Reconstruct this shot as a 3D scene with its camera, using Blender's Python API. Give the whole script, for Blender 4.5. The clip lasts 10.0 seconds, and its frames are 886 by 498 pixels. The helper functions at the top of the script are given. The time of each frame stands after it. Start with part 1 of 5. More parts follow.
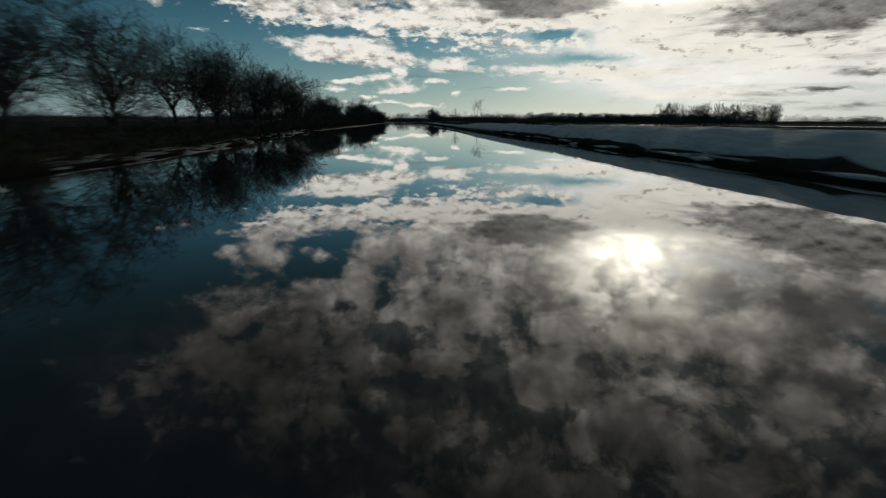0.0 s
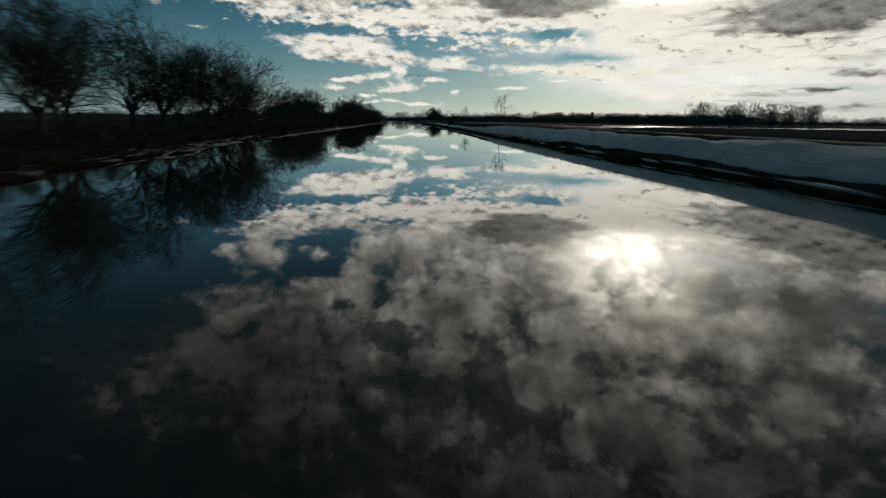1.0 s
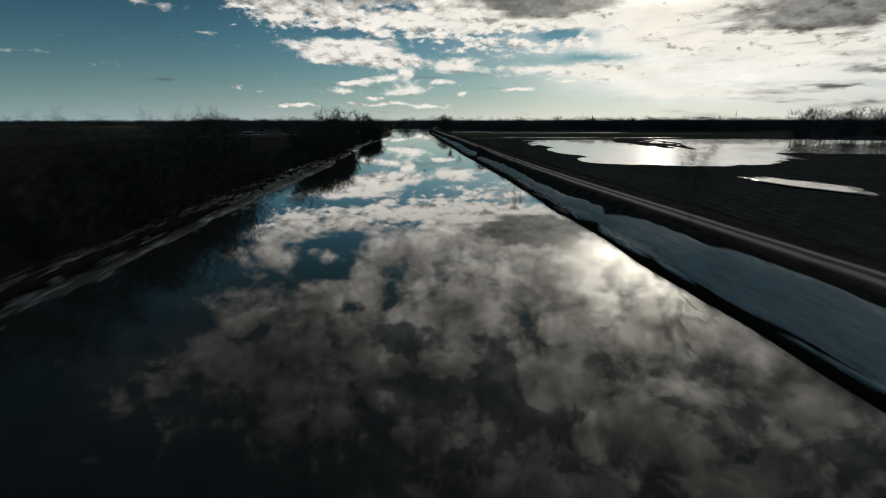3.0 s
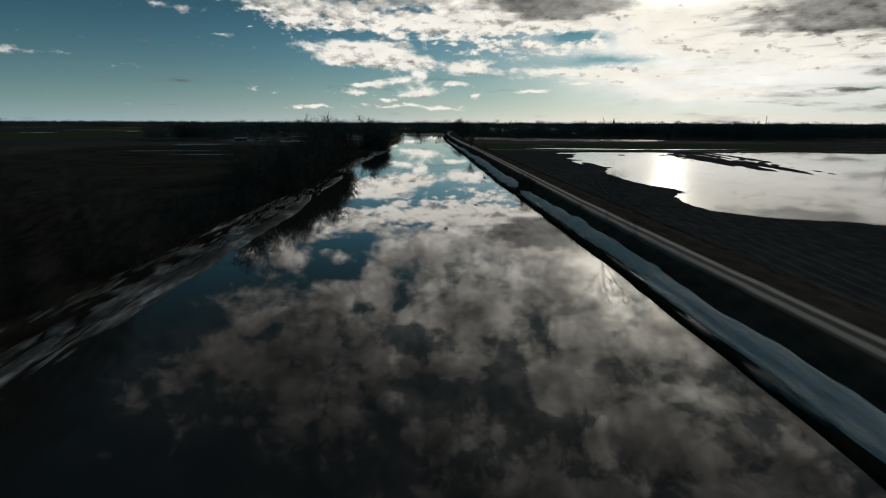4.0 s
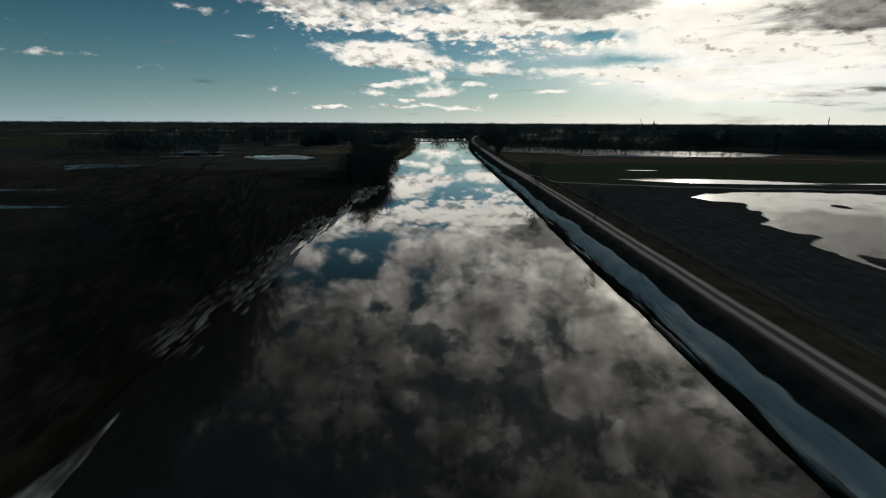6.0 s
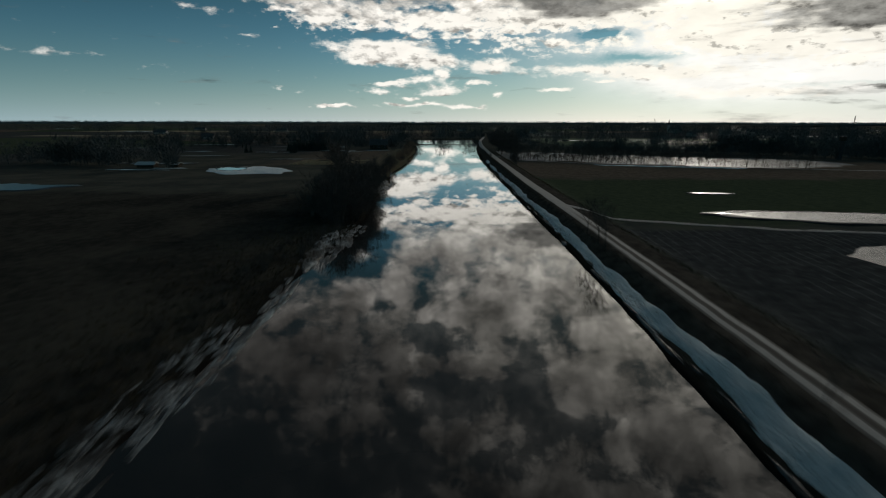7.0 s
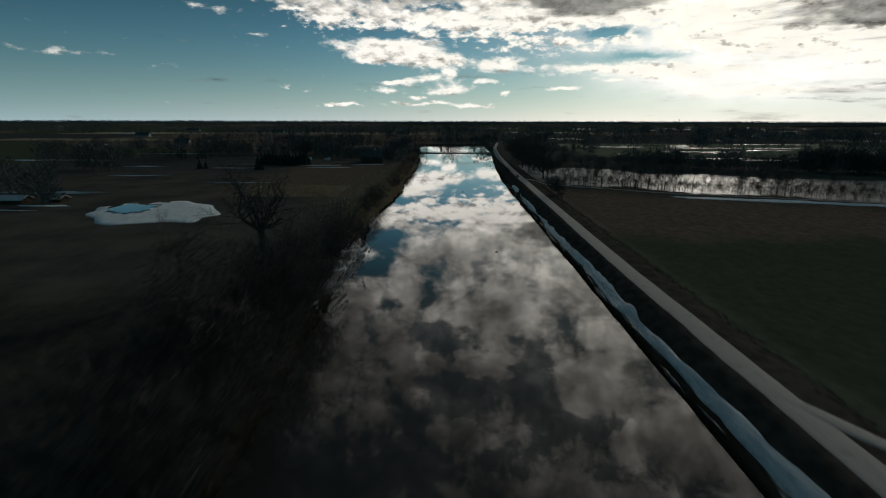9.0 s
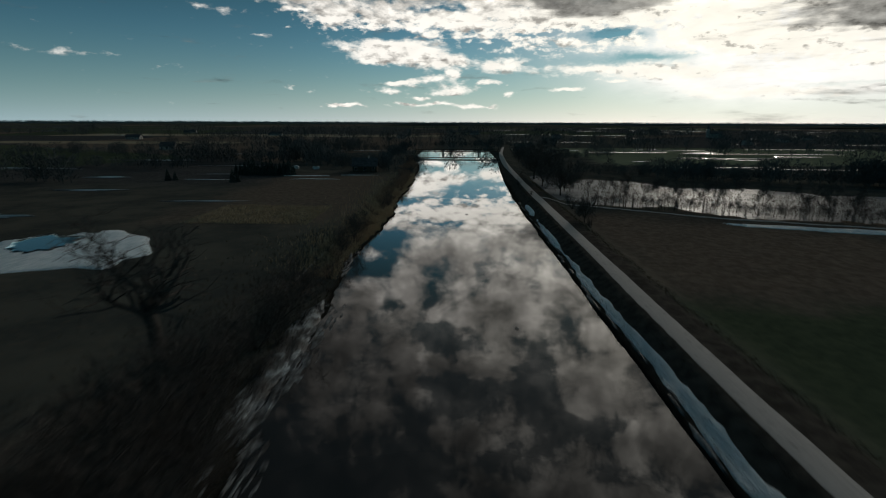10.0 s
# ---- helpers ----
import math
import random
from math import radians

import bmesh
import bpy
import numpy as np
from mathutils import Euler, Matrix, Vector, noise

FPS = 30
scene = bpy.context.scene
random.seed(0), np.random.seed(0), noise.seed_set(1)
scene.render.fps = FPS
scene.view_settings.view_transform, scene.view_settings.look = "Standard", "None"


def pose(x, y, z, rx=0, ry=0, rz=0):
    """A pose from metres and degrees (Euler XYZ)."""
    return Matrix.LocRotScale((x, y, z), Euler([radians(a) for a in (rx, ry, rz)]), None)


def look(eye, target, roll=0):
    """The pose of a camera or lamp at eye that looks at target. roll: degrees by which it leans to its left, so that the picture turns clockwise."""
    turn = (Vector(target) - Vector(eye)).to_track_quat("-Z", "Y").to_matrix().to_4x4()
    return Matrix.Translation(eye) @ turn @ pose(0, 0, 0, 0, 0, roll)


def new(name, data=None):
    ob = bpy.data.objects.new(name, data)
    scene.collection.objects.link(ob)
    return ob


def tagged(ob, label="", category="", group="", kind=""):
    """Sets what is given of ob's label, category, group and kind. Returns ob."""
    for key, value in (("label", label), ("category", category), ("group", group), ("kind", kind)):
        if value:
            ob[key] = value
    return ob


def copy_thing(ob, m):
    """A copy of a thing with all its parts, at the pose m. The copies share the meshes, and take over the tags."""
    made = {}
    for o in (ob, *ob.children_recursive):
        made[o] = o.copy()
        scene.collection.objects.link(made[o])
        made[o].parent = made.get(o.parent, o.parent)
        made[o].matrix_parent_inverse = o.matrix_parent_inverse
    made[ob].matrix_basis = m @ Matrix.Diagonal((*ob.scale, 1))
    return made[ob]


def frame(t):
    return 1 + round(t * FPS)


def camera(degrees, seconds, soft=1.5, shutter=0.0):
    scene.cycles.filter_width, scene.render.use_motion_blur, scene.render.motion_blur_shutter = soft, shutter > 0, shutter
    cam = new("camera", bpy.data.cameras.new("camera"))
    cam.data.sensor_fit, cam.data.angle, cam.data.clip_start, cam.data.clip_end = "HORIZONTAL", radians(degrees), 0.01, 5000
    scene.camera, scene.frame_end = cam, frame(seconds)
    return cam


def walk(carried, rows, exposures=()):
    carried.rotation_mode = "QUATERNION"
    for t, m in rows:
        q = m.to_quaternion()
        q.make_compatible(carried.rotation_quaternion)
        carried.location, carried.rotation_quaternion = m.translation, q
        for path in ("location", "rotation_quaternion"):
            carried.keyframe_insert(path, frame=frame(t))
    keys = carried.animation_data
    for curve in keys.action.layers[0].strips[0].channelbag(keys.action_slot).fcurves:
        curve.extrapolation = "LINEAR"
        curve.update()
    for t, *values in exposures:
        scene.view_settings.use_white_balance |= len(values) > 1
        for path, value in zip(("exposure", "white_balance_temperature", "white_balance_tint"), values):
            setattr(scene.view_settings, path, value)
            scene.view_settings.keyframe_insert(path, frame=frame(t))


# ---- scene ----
cam = camera(85.1, 10.0, 1.0, 0.65)
PATH = [
    (0, (-0.944, 0.755, 1.996), (-0.781, 2.681, 1.482), 0.4),
    (0.5, (-0.819, 16.295, 2.023), (-0.651, 18.219, 1.506), 0.5),
    (1, (-0.692, 31.598, 2.462), (-0.523, 33.523, 1.944), 0.7),
    (1.5, (-0.653, 46.707, 3.166), (-0.487, 48.631, 2.647), 0.6),
    (2, (-0.595, 62.363, 4.683), (-0.43, 64.287, 4.163), 0.7),
    (2.5, (0.056, 78.536, 6.367), (0.211, 80.462, 5.851), 0.2),
    (4, (0.65, 129.874, 9.971), (0.737, 131.808, 9.467), 0.2),
    (4.5, (0.47, 148.75, 10.653), (0.538, 150.685, 10.15), 0.3),
    (5, (0.27, 168.25, 11.378), (0.317, 170.185, 10.873), 0.1),
    (5.5, (0.02, 187.701, 12.1), (0.05, 189.637, 11.598), 0.2),
    (7, (-0.48, 240.077, 14.896), (-0.479, 242.012, 14.387), 0.1),
    (7.5, (-0.42, 254.209, 15.639), (-0.43, 256.143, 15.129), 0.1),
    (8, (-0.68, 268.268, 16.484), (-0.697, 270.202, 15.973), 0.2),
    (8.5, (-0.98, 280.838, 17.254), (-1.002, 282.771, 16.742), 0.1),
    (9, (-1.22, 293.682, 17.996), (-1.247, 295.615, 17.483), 0.1),
    (9.5, (-1.28, 304.785, 18.893), (-1.308, 306.718, 18.381), 0.1),
    (10, (-0.85, 316.341, 19.527), (-0.889, 318.274, 19.017), 0.2),
]
walk(cam, [(t, look(eye, target, roll)) for t, eye, target, roll in PATH], ((0.0, -0.08), (3.0, 0.0), (6.0, 0.12), (8.0, 0.21), (10.0, 0.22)))

# ---------------------------------------------------------------- node helpers
def sock(tree, node, key, value):
    if value is None:
        return
    if isinstance(value, bpy.types.NodeSocket):
        tree.links.new(value, node.inputs[key])
    else:
        node.inputs[key].default_value = value


class Net:
    """Small shorthand for building node trees."""

    def __init__(self, tree):
        self.tree = tree
        tree.nodes.clear()

    def add(self, kind, out=0, settings=(), **inputs):
        n = self.tree.nodes.new(kind)
        for k, v in settings:
            if k == "operation":
                n.operation = v
            elif k == "blend":
                n.blend_type = v
            elif k == "data":
                n.data_type = v
            elif k == "dims":
                n.noise_dimensions = v
            elif k == "clamp":
                n.use_clamp = v
        for k, v in inputs.items():
            sock(self.tree, n, int(k[1:]) if k[0] == "i" and k[1:].isdigit() else k, v)
        return n.outputs[out]

    def m(self, op, a, b=None, c=None, clamp=False):
        n = self.tree.nodes.new("ShaderNodeMath")
        n.operation, n.use_clamp = op, clamp
        for i, v in enumerate((a, b, c)):
            sock(self.tree, n, i, v)
        return n.outputs[0]

    def step(self, x, lo, hi):
        n = self.tree.nodes.new("ShaderNodeMapRange")
        n.interpolation_type = "SMOOTHSTEP"
        for i, v in enumerate((x, lo, hi, 0.0, 1.0)):
            sock(self.tree, n, i, v)
        return n.outputs[0]

    def mix(self, f, a, b, blend="MIX"):
        n = self.tree.nodes.new("ShaderNodeMix")
        n.data_type, n.blend_type = "RGBA", blend
        sock(self.tree, n, 0, f)
        sock(self.tree, n, 6, (*a, 1) if isinstance(a, tuple) and len(a) == 3 else a)
        sock(self.tree, n, 7, (*b, 1) if isinstance(b, tuple) and len(b) == 3 else b)
        return n.outputs[2]

    def noise(self, vec, scale, detail=4.0, rough=0.55, distort=0.0, out=0):
        n = self.tree.nodes.new("ShaderNodeTexNoise")
        for k, v in (("Vector", vec), ("Scale", scale), ("Detail", detail), ("Roughness", rough), ("Distortion", distort)):
            sock(self.tree, n, k, v)
        return n.outputs[out]

    def xyz(self, x, y, z=0.0):
        n = self.tree.nodes.new("ShaderNodeCombineXYZ")
        for i, v in enumerate((x, y, z)):
            sock(self.tree, n, i, v)
        return n.outputs[0]

    def split(self, vec):
        n = self.tree.nodes.new("ShaderNodeSeparateXYZ")
        sock(self.tree, n, 0, vec)
        return n.outputs

    def box(self, x, y, x0, x1, y0, y1, soft):
        """1 inside a rectangle of the plan, with soft edges."""
        a = self.m("MULTIPLY", self.step(x, x0 - soft, x0 + soft), self.step(x, x1 + soft, x1 - soft))
        b = self.m("MULTIPLY", self.step(y, y0 - soft, y0 + soft), self.step(y, y1 + soft, y1 - soft))
        return self.m("MULTIPLY", a, b)


# ---------------------------------------------------------------- sky, sun
SUN_AZ, SUN_EL = 27.5, 15.0   # degrees, clockwise from +y and above the horizon

world = bpy.data.worlds.new("sky")
scene.world = world
world.use_nodes = True
w = Net(world.node_tree)
way = w.add("ShaderNodeTexCoord", 0)
dx, dy, dz = w.split(way)
az = w.m("DEGREES", w.m("ARCTAN2", dx, dy))
el = w.m("DEGREES", w.m("ARCSINE", dz))
# uneven edges: the sky angles are shaken by noise before the clouds are laid out
near_way = w.xyz(w.m("MULTIPLY", az, 0.1), w.m("MULTIPLY", el, 0.2), 0.3)
shake = w.add("ShaderNodeVectorMath", 0, (("operation", "SUBTRACT"),), i0=w.noise(near_way, 3.2, 5.0, 0.6, out=1), i1=(0.5, 0.5, 0.5))
sx, sy, _ = w.split(shake)
saz = w.m("ADD", az, w.m("MULTIPLY", sx, 6.0))
sel = w.m("ADD", el, w.m("MULTIPLY", sy, 1.6))


def blob(a, e, ra, re, amp=1.0, x=None, y=None):
    u = w.m("DIVIDE", w.m("SUBTRACT", x or saz, a), ra)
    v = w.m("DIVIDE", w.m("SUBTRACT", y or sel, e), re)
    r = w.m("ADD", w.m("MULTIPLY", u, u), w.m("MULTIPLY", v, v))
    return w.m("MULTIPLY", w.m("EXPONENT", w.m("MULTIPLY", r, -0.8)), amp)


def total(rows, **kw):
    s = 0.0
    for row in rows:
        s = w.m("ADD", blob(*row, **kw), s)
    return s


# clouds flatten towards the horizon
puff_way = w.xyz(w.m("MULTIPLY", az, 0.1), w.m("ADD", w.m("MULTIPLY", el, 0.085), w.m("MULTIPLY", w.m("LOGARITHM", w.m("ADD", w.m("MAXIMUM", el, 0.0), 1.5), 2.718), 0.9)), 0.0)

# single cumulus clouds low over the horizon: azimuth, elevation, half width, half height
CUMULUS = (
    (-9.0, 7.8, 4.2, 0.85), (-4.4, 7.3, 3.2, 0.95), (-0.9, 6.4, 3.2, 0.75), (-8.4, 6.6, 2.2, 0.5),
    (0.0, 4.9, 0.9, 0.65), (-2.4, 4.6, 1.1, 0.4), (0.0, 3.4, 2.4, 0.45), (5.6, 6.1, 2.2, 0.75),
    (-4.9, 4.2, 1.2, 0.35), (-7.4, 3.2, 1.7, 0.36), (12.9, 3.4, 1.8, 0.24), (3.7, 4.2, 1.4, 0.26),
    (-3.5, 2.6, 1.0, 0.22), (6.2, 3.0, 0.8, 0.3), (-18.0, 3.5, 0.5, 0.2, 0.55), (-16.0, 3.2, 0.7, 0.2, 0.55), (-13.0, 1.6, 1.2, 0.17), (-6.5, 4.1, 0.9, 0.28), (17.0, 4.2, 1.0, 0.2),
)
STREAKS = (
    (17.5, 5.5, 8.0, 0.55), (25.0, 4.7, 6.0, 0.5), (-5.7, 1.9, 1.7, 0.22), (-1.2, 1.9, 2.2, 0.22), (-29.0, 5.2, 1.7, 0.2, 0.42),
    (-37.6, 6.0, 4.0, 0.28, 0.45), (31.0, 2.8, 7.0, 0.45), (2.6, 1.7, 1.6, 0.2), (-12.0, 1.7, 2.0, 0.2), (-21.0, 8.6, 1.2, 0.18, 0.5), (-24.5, 10.6, 3.0, 0.5, 0.45),
)
fluff = w.noise(near_way, 7.0, 7.0, 0.62)
tuft = w.noise(near_way, 2.2, 6.0, 0.6)
low = w.m("ADD", total(CUMULUS), w.m("ADD", total(STREAKS), w.m("MULTIPLY", w.m("SUBTRACT", fluff, 0.5), 1.6)))
low_mask = w.step(low, 0.22, 1.0)
low_top = w.m("SUBTRACT", total(CUMULUS), total(CUMULUS, y=w.m("ADD", sel, 0.42)))
# sheet of broken cloud higher up, with gaps; it thins out towards the west, the zenith and behind
def moved(vec, dx_, dy_):
    return w.add("ShaderNodeVectorMath", 0, (("operation", "ADD"),), i0=vec, i1=(dx_, dy_, 0.0))


bend = w.add("ShaderNodeVectorMath", 0, (("operation", "SUBTRACT"),), i0=w.noise(near_way, 1.1, 5.0, 0.58, out=1), i1=(0.5, 0.5, 0.5))
bx_, by_, _ = w.split(bend)
haz = w.m("ADD", saz, w.m("MULTIPLY", bx_, 14.0))
sheet_noise = w.noise(puff_way, 1.25, 3.0, 0.5, 0.2)
sheet_cells = w.noise(puff_way, 3.4, 7.0, 0.56, 0.25)
sheet_away = w.noise(moved(puff_way, 0.06, -0.09), 3.4, 4.0, 0.56, 0.25)
noise_away = w.noise(moved(puff_way, 0.14, -0.20), 1.25, 3.0, 0.5, 0.2)
# heaped billows of the high sheet: rounded cells, bent by noise
heap_way = w.add("ShaderNodeVectorMath", 0, (("operation", "ADD"),), i0=puff_way, i1=w.add("ShaderNodeVectorMath", 0, (("operation", "SCALE"),), i0=bend, Scale=0.55))
heap_cells = w.tree.nodes.new("ShaderNodeTexVoronoi")
heap_cells.feature = "SMOOTH_F1"
for key, value in (("Vector", heap_way), ("Scale", 2.1), ("Detail", 5.0), ("Roughness", 0.52), ("Lacunarity", 2.3), ("Smoothness", 0.75), ("Randomness", 1.0)):
    sock(w.tree, heap_cells, key, value)
heaps = heap_cells.outputs["Distance"]
fluff_above = w.noise(moved(near_way, 0.02, 0.10), 7.0, 5.0, 0.62)
GAPS = (
    (-8.5, 13.7, 4.5, 1.0, 1.2), (-10.3, 16.8, 3.9, 1.2, 1.3), (-8.8, 21.3, 1.7, 2.4, 0.9), (-1.8, 24.0, 3.6, 0.8, 0.9), (-2.5, 25.8, 2.0, 1.6, 1.0),
    (2.6, 25.8, 2.6, 0.9, 0.9), (-3.3, 28.6, 0.9, 2.6, 0.8), (-0.4, 32.7, 3.8, 2.1, 1.5), (6.4, 30.8, 3.7, 0.9, 0.9), (10.7, 28.4, 1.4, 1.9, 1.0),
    (15.7, 33.4, 4.2, 1.2, 1.3), (22.6, 32.3, 3.2, 0.7, 0.9), (38.6, 29.2, 2.2, 0.7, 0.8), (31.4, 29.3, 1.7, 0.6, 0.7), (-18.4, 23.3, 2.6, 0.5, 0.5),
    (-9.8, 39.0, 9.0, 2.0, 0.8), (8.1, 37.6, 5.0, 1.6, 0.8), (25.0, 37.0, 6.0, 1.5, 0.8), (46.0, 29.0, 5.0, 1.2, 0.9),
)
gaz = w.m("ADD", saz, w.m("MULTIPLY", bx_, 6.0))
gel = w.m("ADD", sel, w.m("MULTIPLY", by_, 3.6))
HOLES = ((15.2, 8.9, 4.0, 0.35, 1.3), (8.0, 9.0, 2.0, 0.25, 0.8), (-7.0, 9.3, 3.0, 0.25, 0.8), (-30.0, 15.0, 9.0, 5.0, 1.5), (-3.0, 11.6, 3.0, 0.3, 0.5))
rise = w.m("ADD", w.m("ADD", sel, w.m("MULTIPLY", by_, 3.0)), w.m("MULTIPLY", saz, 0.09))
edge = w.m("SUBTRACT", w.m("MULTIPLY", w.step(rise, 7.4, 10.4), 1.1), 0.55)
west = w.m("MULTIPLY", w.step(w.m("ADD", haz, w.m("MULTIPLY", el, 0.85)), -24.0, -5.0), w.step(az, 105.0, 70.0))
west = w.m("MULTIPLY", west, w.step(w.m("ADD", el, w.m("MULTIPLY", by_, 6.0)), 64.0, 44.0))
west = w.m("MULTIPLY", west, w.step(w.m("SUBTRACT", haz, w.m("MULTIPLY", w.m("SUBTRACT", el, 20.0), 1.2)), -62.0, -20.0))
high_up = w.step(el, 9.5, 15.0)
close_up = w.m("SUBTRACT", 1.0, high_up)
cover = w.m("ADD", edge, w.m("MULTIPLY", w.m("SUBTRACT", west, 1.0), 1.35))
smooth_cover = w.m("SUBTRACT", w.m("ADD", cover, w.m("MULTIPLY", w.m("SUBTRACT", sheet_noise, 0.47), w.m("ADD", 1.2, w.m("MULTIPLY", high_up, 1.0)))), w.m("ADD", w.m("MULTIPLY", total(GAPS, x=gaz, y=gel), 0.78), total(HOLES)))
texture = w.m("ADD", w.m("MULTIPLY", w.m("SUBTRACT", sheet_cells, 0.5), w.m("ADD", 0.7, w.m("MULTIPLY", high_up, 0.5))), w.m("MULTIPLY", w.m("SUBTRACT", 0.79, heaps), w.m("MULTIPLY", high_up, 0.9)))
texture = w.m("ADD", texture, w.m("MULTIPLY", close_up, w.m("ADD", w.m("MULTIPLY", w.m("SUBTRACT", fluff, 0.5), 2.6), w.m("MULTIPLY", w.m("SUBTRACT", tuft, 0.5), 2.2))))
cover = w.m("ADD", smooth_cover, texture)
soft_low = w.m("MULTIPLY", high_up, -0.10)
sheet_mask = w.m("MULTIPLY", w.step(cover, w.m("ADD", -0.20, soft_low), w.m("SUBTRACT", 0.42, soft_low)), w.step(rise, 6.8, 8.4))
thin_sheet = w.m("MULTIPLY", w.m("MULTIPLY", west, w.step(el, 17.0, 27.0)), w.m("ADD", 0.16, w.m("MULTIPLY", sheet_cells, 0.36)))
mask = w.m("MAXIMUM", low_mask, w.m("MAXIMUM", sheet_mask, thin_sheet))
# thin bright cloud round the sun, with openings, and pale haze over the horizon
veil = total(((30.0, 10.5, 13.0, 6.0, 1.1), (44.0, 6.0, 13.0, 4.0, 1.0), (27.0, 4.6, 8.0, 2.0, 0.7)), x=az, y=el)
OPEN = ((21.5, 6.5, 5.0, 0.45, 0.9), (25.5, 5.7, 6.0, 0.35, 0.5), (17.0, 8.8, 2.0, 0.5, 0.9), (33.0, 3.9, 5.0, 0.3, 0.5), (40.0, 3.3, 7.0, 0.25, 0.5), (46.0, 5.4, 6.0, 0.3, 0.4))
veil = w.m("SUBTRACT", w.m("MULTIPLY", veil, w.m("ADD", 0.75, w.m("MULTIPLY", tuft, 0.8))), total(OPEN), clamp=True)
haze = w.m("MULTIPLY", w.m("EXPONENT", w.m("MULTIPLY", w.m("MAXIMUM", el, 0.0), -0.28)), 0.93)

# the way to the sun
near_sun = w.add("ShaderNodeVectorMath", 1, (("operation", "DOT_PRODUCT"),), i0=way, i1=(
    math.sin(radians(SUN_AZ)) * math.cos(radians(SUN_EL)), math.cos(radians(SUN_AZ)) * math.cos(radians(SUN_EL)), math.sin(radians(SUN_EL))))
off_sun = w.m("DEGREES", w.m("ARCCOSINE", w.m("MINIMUM", near_sun, 0.999999)))
near_halo = w.m("EXPONENT", w.m("MULTIPLY", w.m("MULTIPLY", off_sun, off_sun), -1.0 / 110.0))
halo = w.m("EXPONENT", w.m("MULTIPLY", w.m("MULTIPLY", off_sun, off_sun), -1.0 / 36.0))
wide = w.m("EXPONENT", w.m("MULTIPLY", off_sun, -1.0 / 26.0))

# thick, dark cloud bodies; cloud that lies between the eye and the sun is darkest where it is thickest
DARK = ((14.3, 12.3, 6.0, 1.35, 1.7), (40.5, 9.3, 8.0, 1.4, 1.15), (46.0, 11.8, 8.0, 1.7, 0.9), (37.0, 16.8, 5.0, 2.0, 0.7), (47.0, 17.0, 5.0, 2.0, 0.7), (20.0, 20.8, 5.5, 1.8, 0.6), (31.0, 21.4, 4.5, 1.8, 0.6), (23.5, 24.6, 4.5, 1.4, 0.4), (45.5, 4.3, 4.0, 0.3, 0.7), (42.0, 3.0, 5.0, 0.2, 0.5), (39.0, 1.9, 6.0, 0.2, 0.35), (5.0, 18.5, 4.0, 1.2, 0.35), (-9.0, 24.5, 5.0, 2.0, 0.35), (48.0, 23.5, 6.0, 2.0, 0.55), (38.0, 25.0, 5.0, 1.6, 0.45))
dark_sum = total(DARK)
body = w.m("MULTIPLY", w.step(w.m("ADD", smooth_cover, w.m("MULTIPLY", w.m("SUBTRACT", sheet_cells, 0.5), 0.7)), 0.10, 1.15), w.m("SUBTRACT", 1.0, w.m("MULTIPLY", near_halo, 0.8)))
thick = w.m("ADD", w.m("MULTIPLY", body, w.m("MULTIPLY", high_up, 0.80)), w.m("MULTIPLY", w.step(low, 0.75, 1.5), 0.22))
wisp = w.noise(w.xyz(w.m("MULTIPLY", az, 0.05), w.m("MULTIPLY", el, 0.30), 0.7), 3.0, 6.0, 0.58, 0.2)
dark_mask = w.step(w.m("ADD", dark_sum, w.m("ADD", w.m("MULTIPLY", w.m("SUBTRACT", wisp, 0.5), w.m("SUBTRACT", 1.9, w.m("MULTIPLY", high_up, 1.5))), w.m("MULTIPLY", w.m("SUBTRACT", sheet_cells, 0.5), w.m("ADD", 0.6, w.m("MULTIPLY", high_up, 1.2))))), 0.18, 0.80)
relief = w.m("ADD", w.m("MULTIPLY", w.m("SUBTRACT", sheet_cells, sheet_away), 0.8), w.m("MULTIPLY", w.m("SUBTRACT", sheet_noise, noise_away), 2.0))
relief = w.m("MULTIPLY", relief, w.step(el, 9.0, 15.0))
puffs = w.noise(near_way, 4.2, 3.0, 0.5)
puffs_above = w.noise(moved(near_way, 0.02, 0.11), 4.2, 3.0, 0.5)
relief_low = w.m("MULTIPLY", w.m("ADD", w.m("SUBTRACT", fluff, fluff_above), w.m("MULTIPLY", w.m("SUBTRACT", puffs, puffs_above), 1.5)), w.m("MULTIPLY", close_up, 1.7))
relief_low = w.m("ADD", relief_low, w.m("MULTIPLY", low_top, 0.55))
billow = w.m("MAXIMUM", 0.3, w.m("ADD", w.m("ADD", 0.92, relief), relief_low))
high = w.m("MULTIPLY", w.step(el, 10.5, 18.0), w.step(el, 42.0, 22.0))
base = w.m("SUBTRACT", w.m("ADD", 0.50, w.m("MULTIPLY", close_up, 0.26)), w.m("MULTIPLY", w.step(el, 13.0, 30.0), 0.24))
bright = w.m("ADD", w.m("ADD", w.m("ADD", base, w.m("MULTIPLY", near_halo, 0.32)), w.m("MULTIPLY", wide, 0.50)), w.m("MULTIPLY", w.m("MULTIPLY", high, w.m("MULTIPLY", wide, wide)), 1.0))
lit = w.m("MULTIPLY", w.m("MULTIPLY", bright, billow), w.m("SUBTRACT", 1.15, w.m("MULTIPLY", thick, 0.85)))
dim = w.m("ADD", 0.46, w.m("MULTIPLY", w.step(w.m("SUBTRACT", haz, w.m("MULTIPLY", w.m("SUBTRACT", el, 20.0), 0.8)), -32.0, 6.0), 0.54))
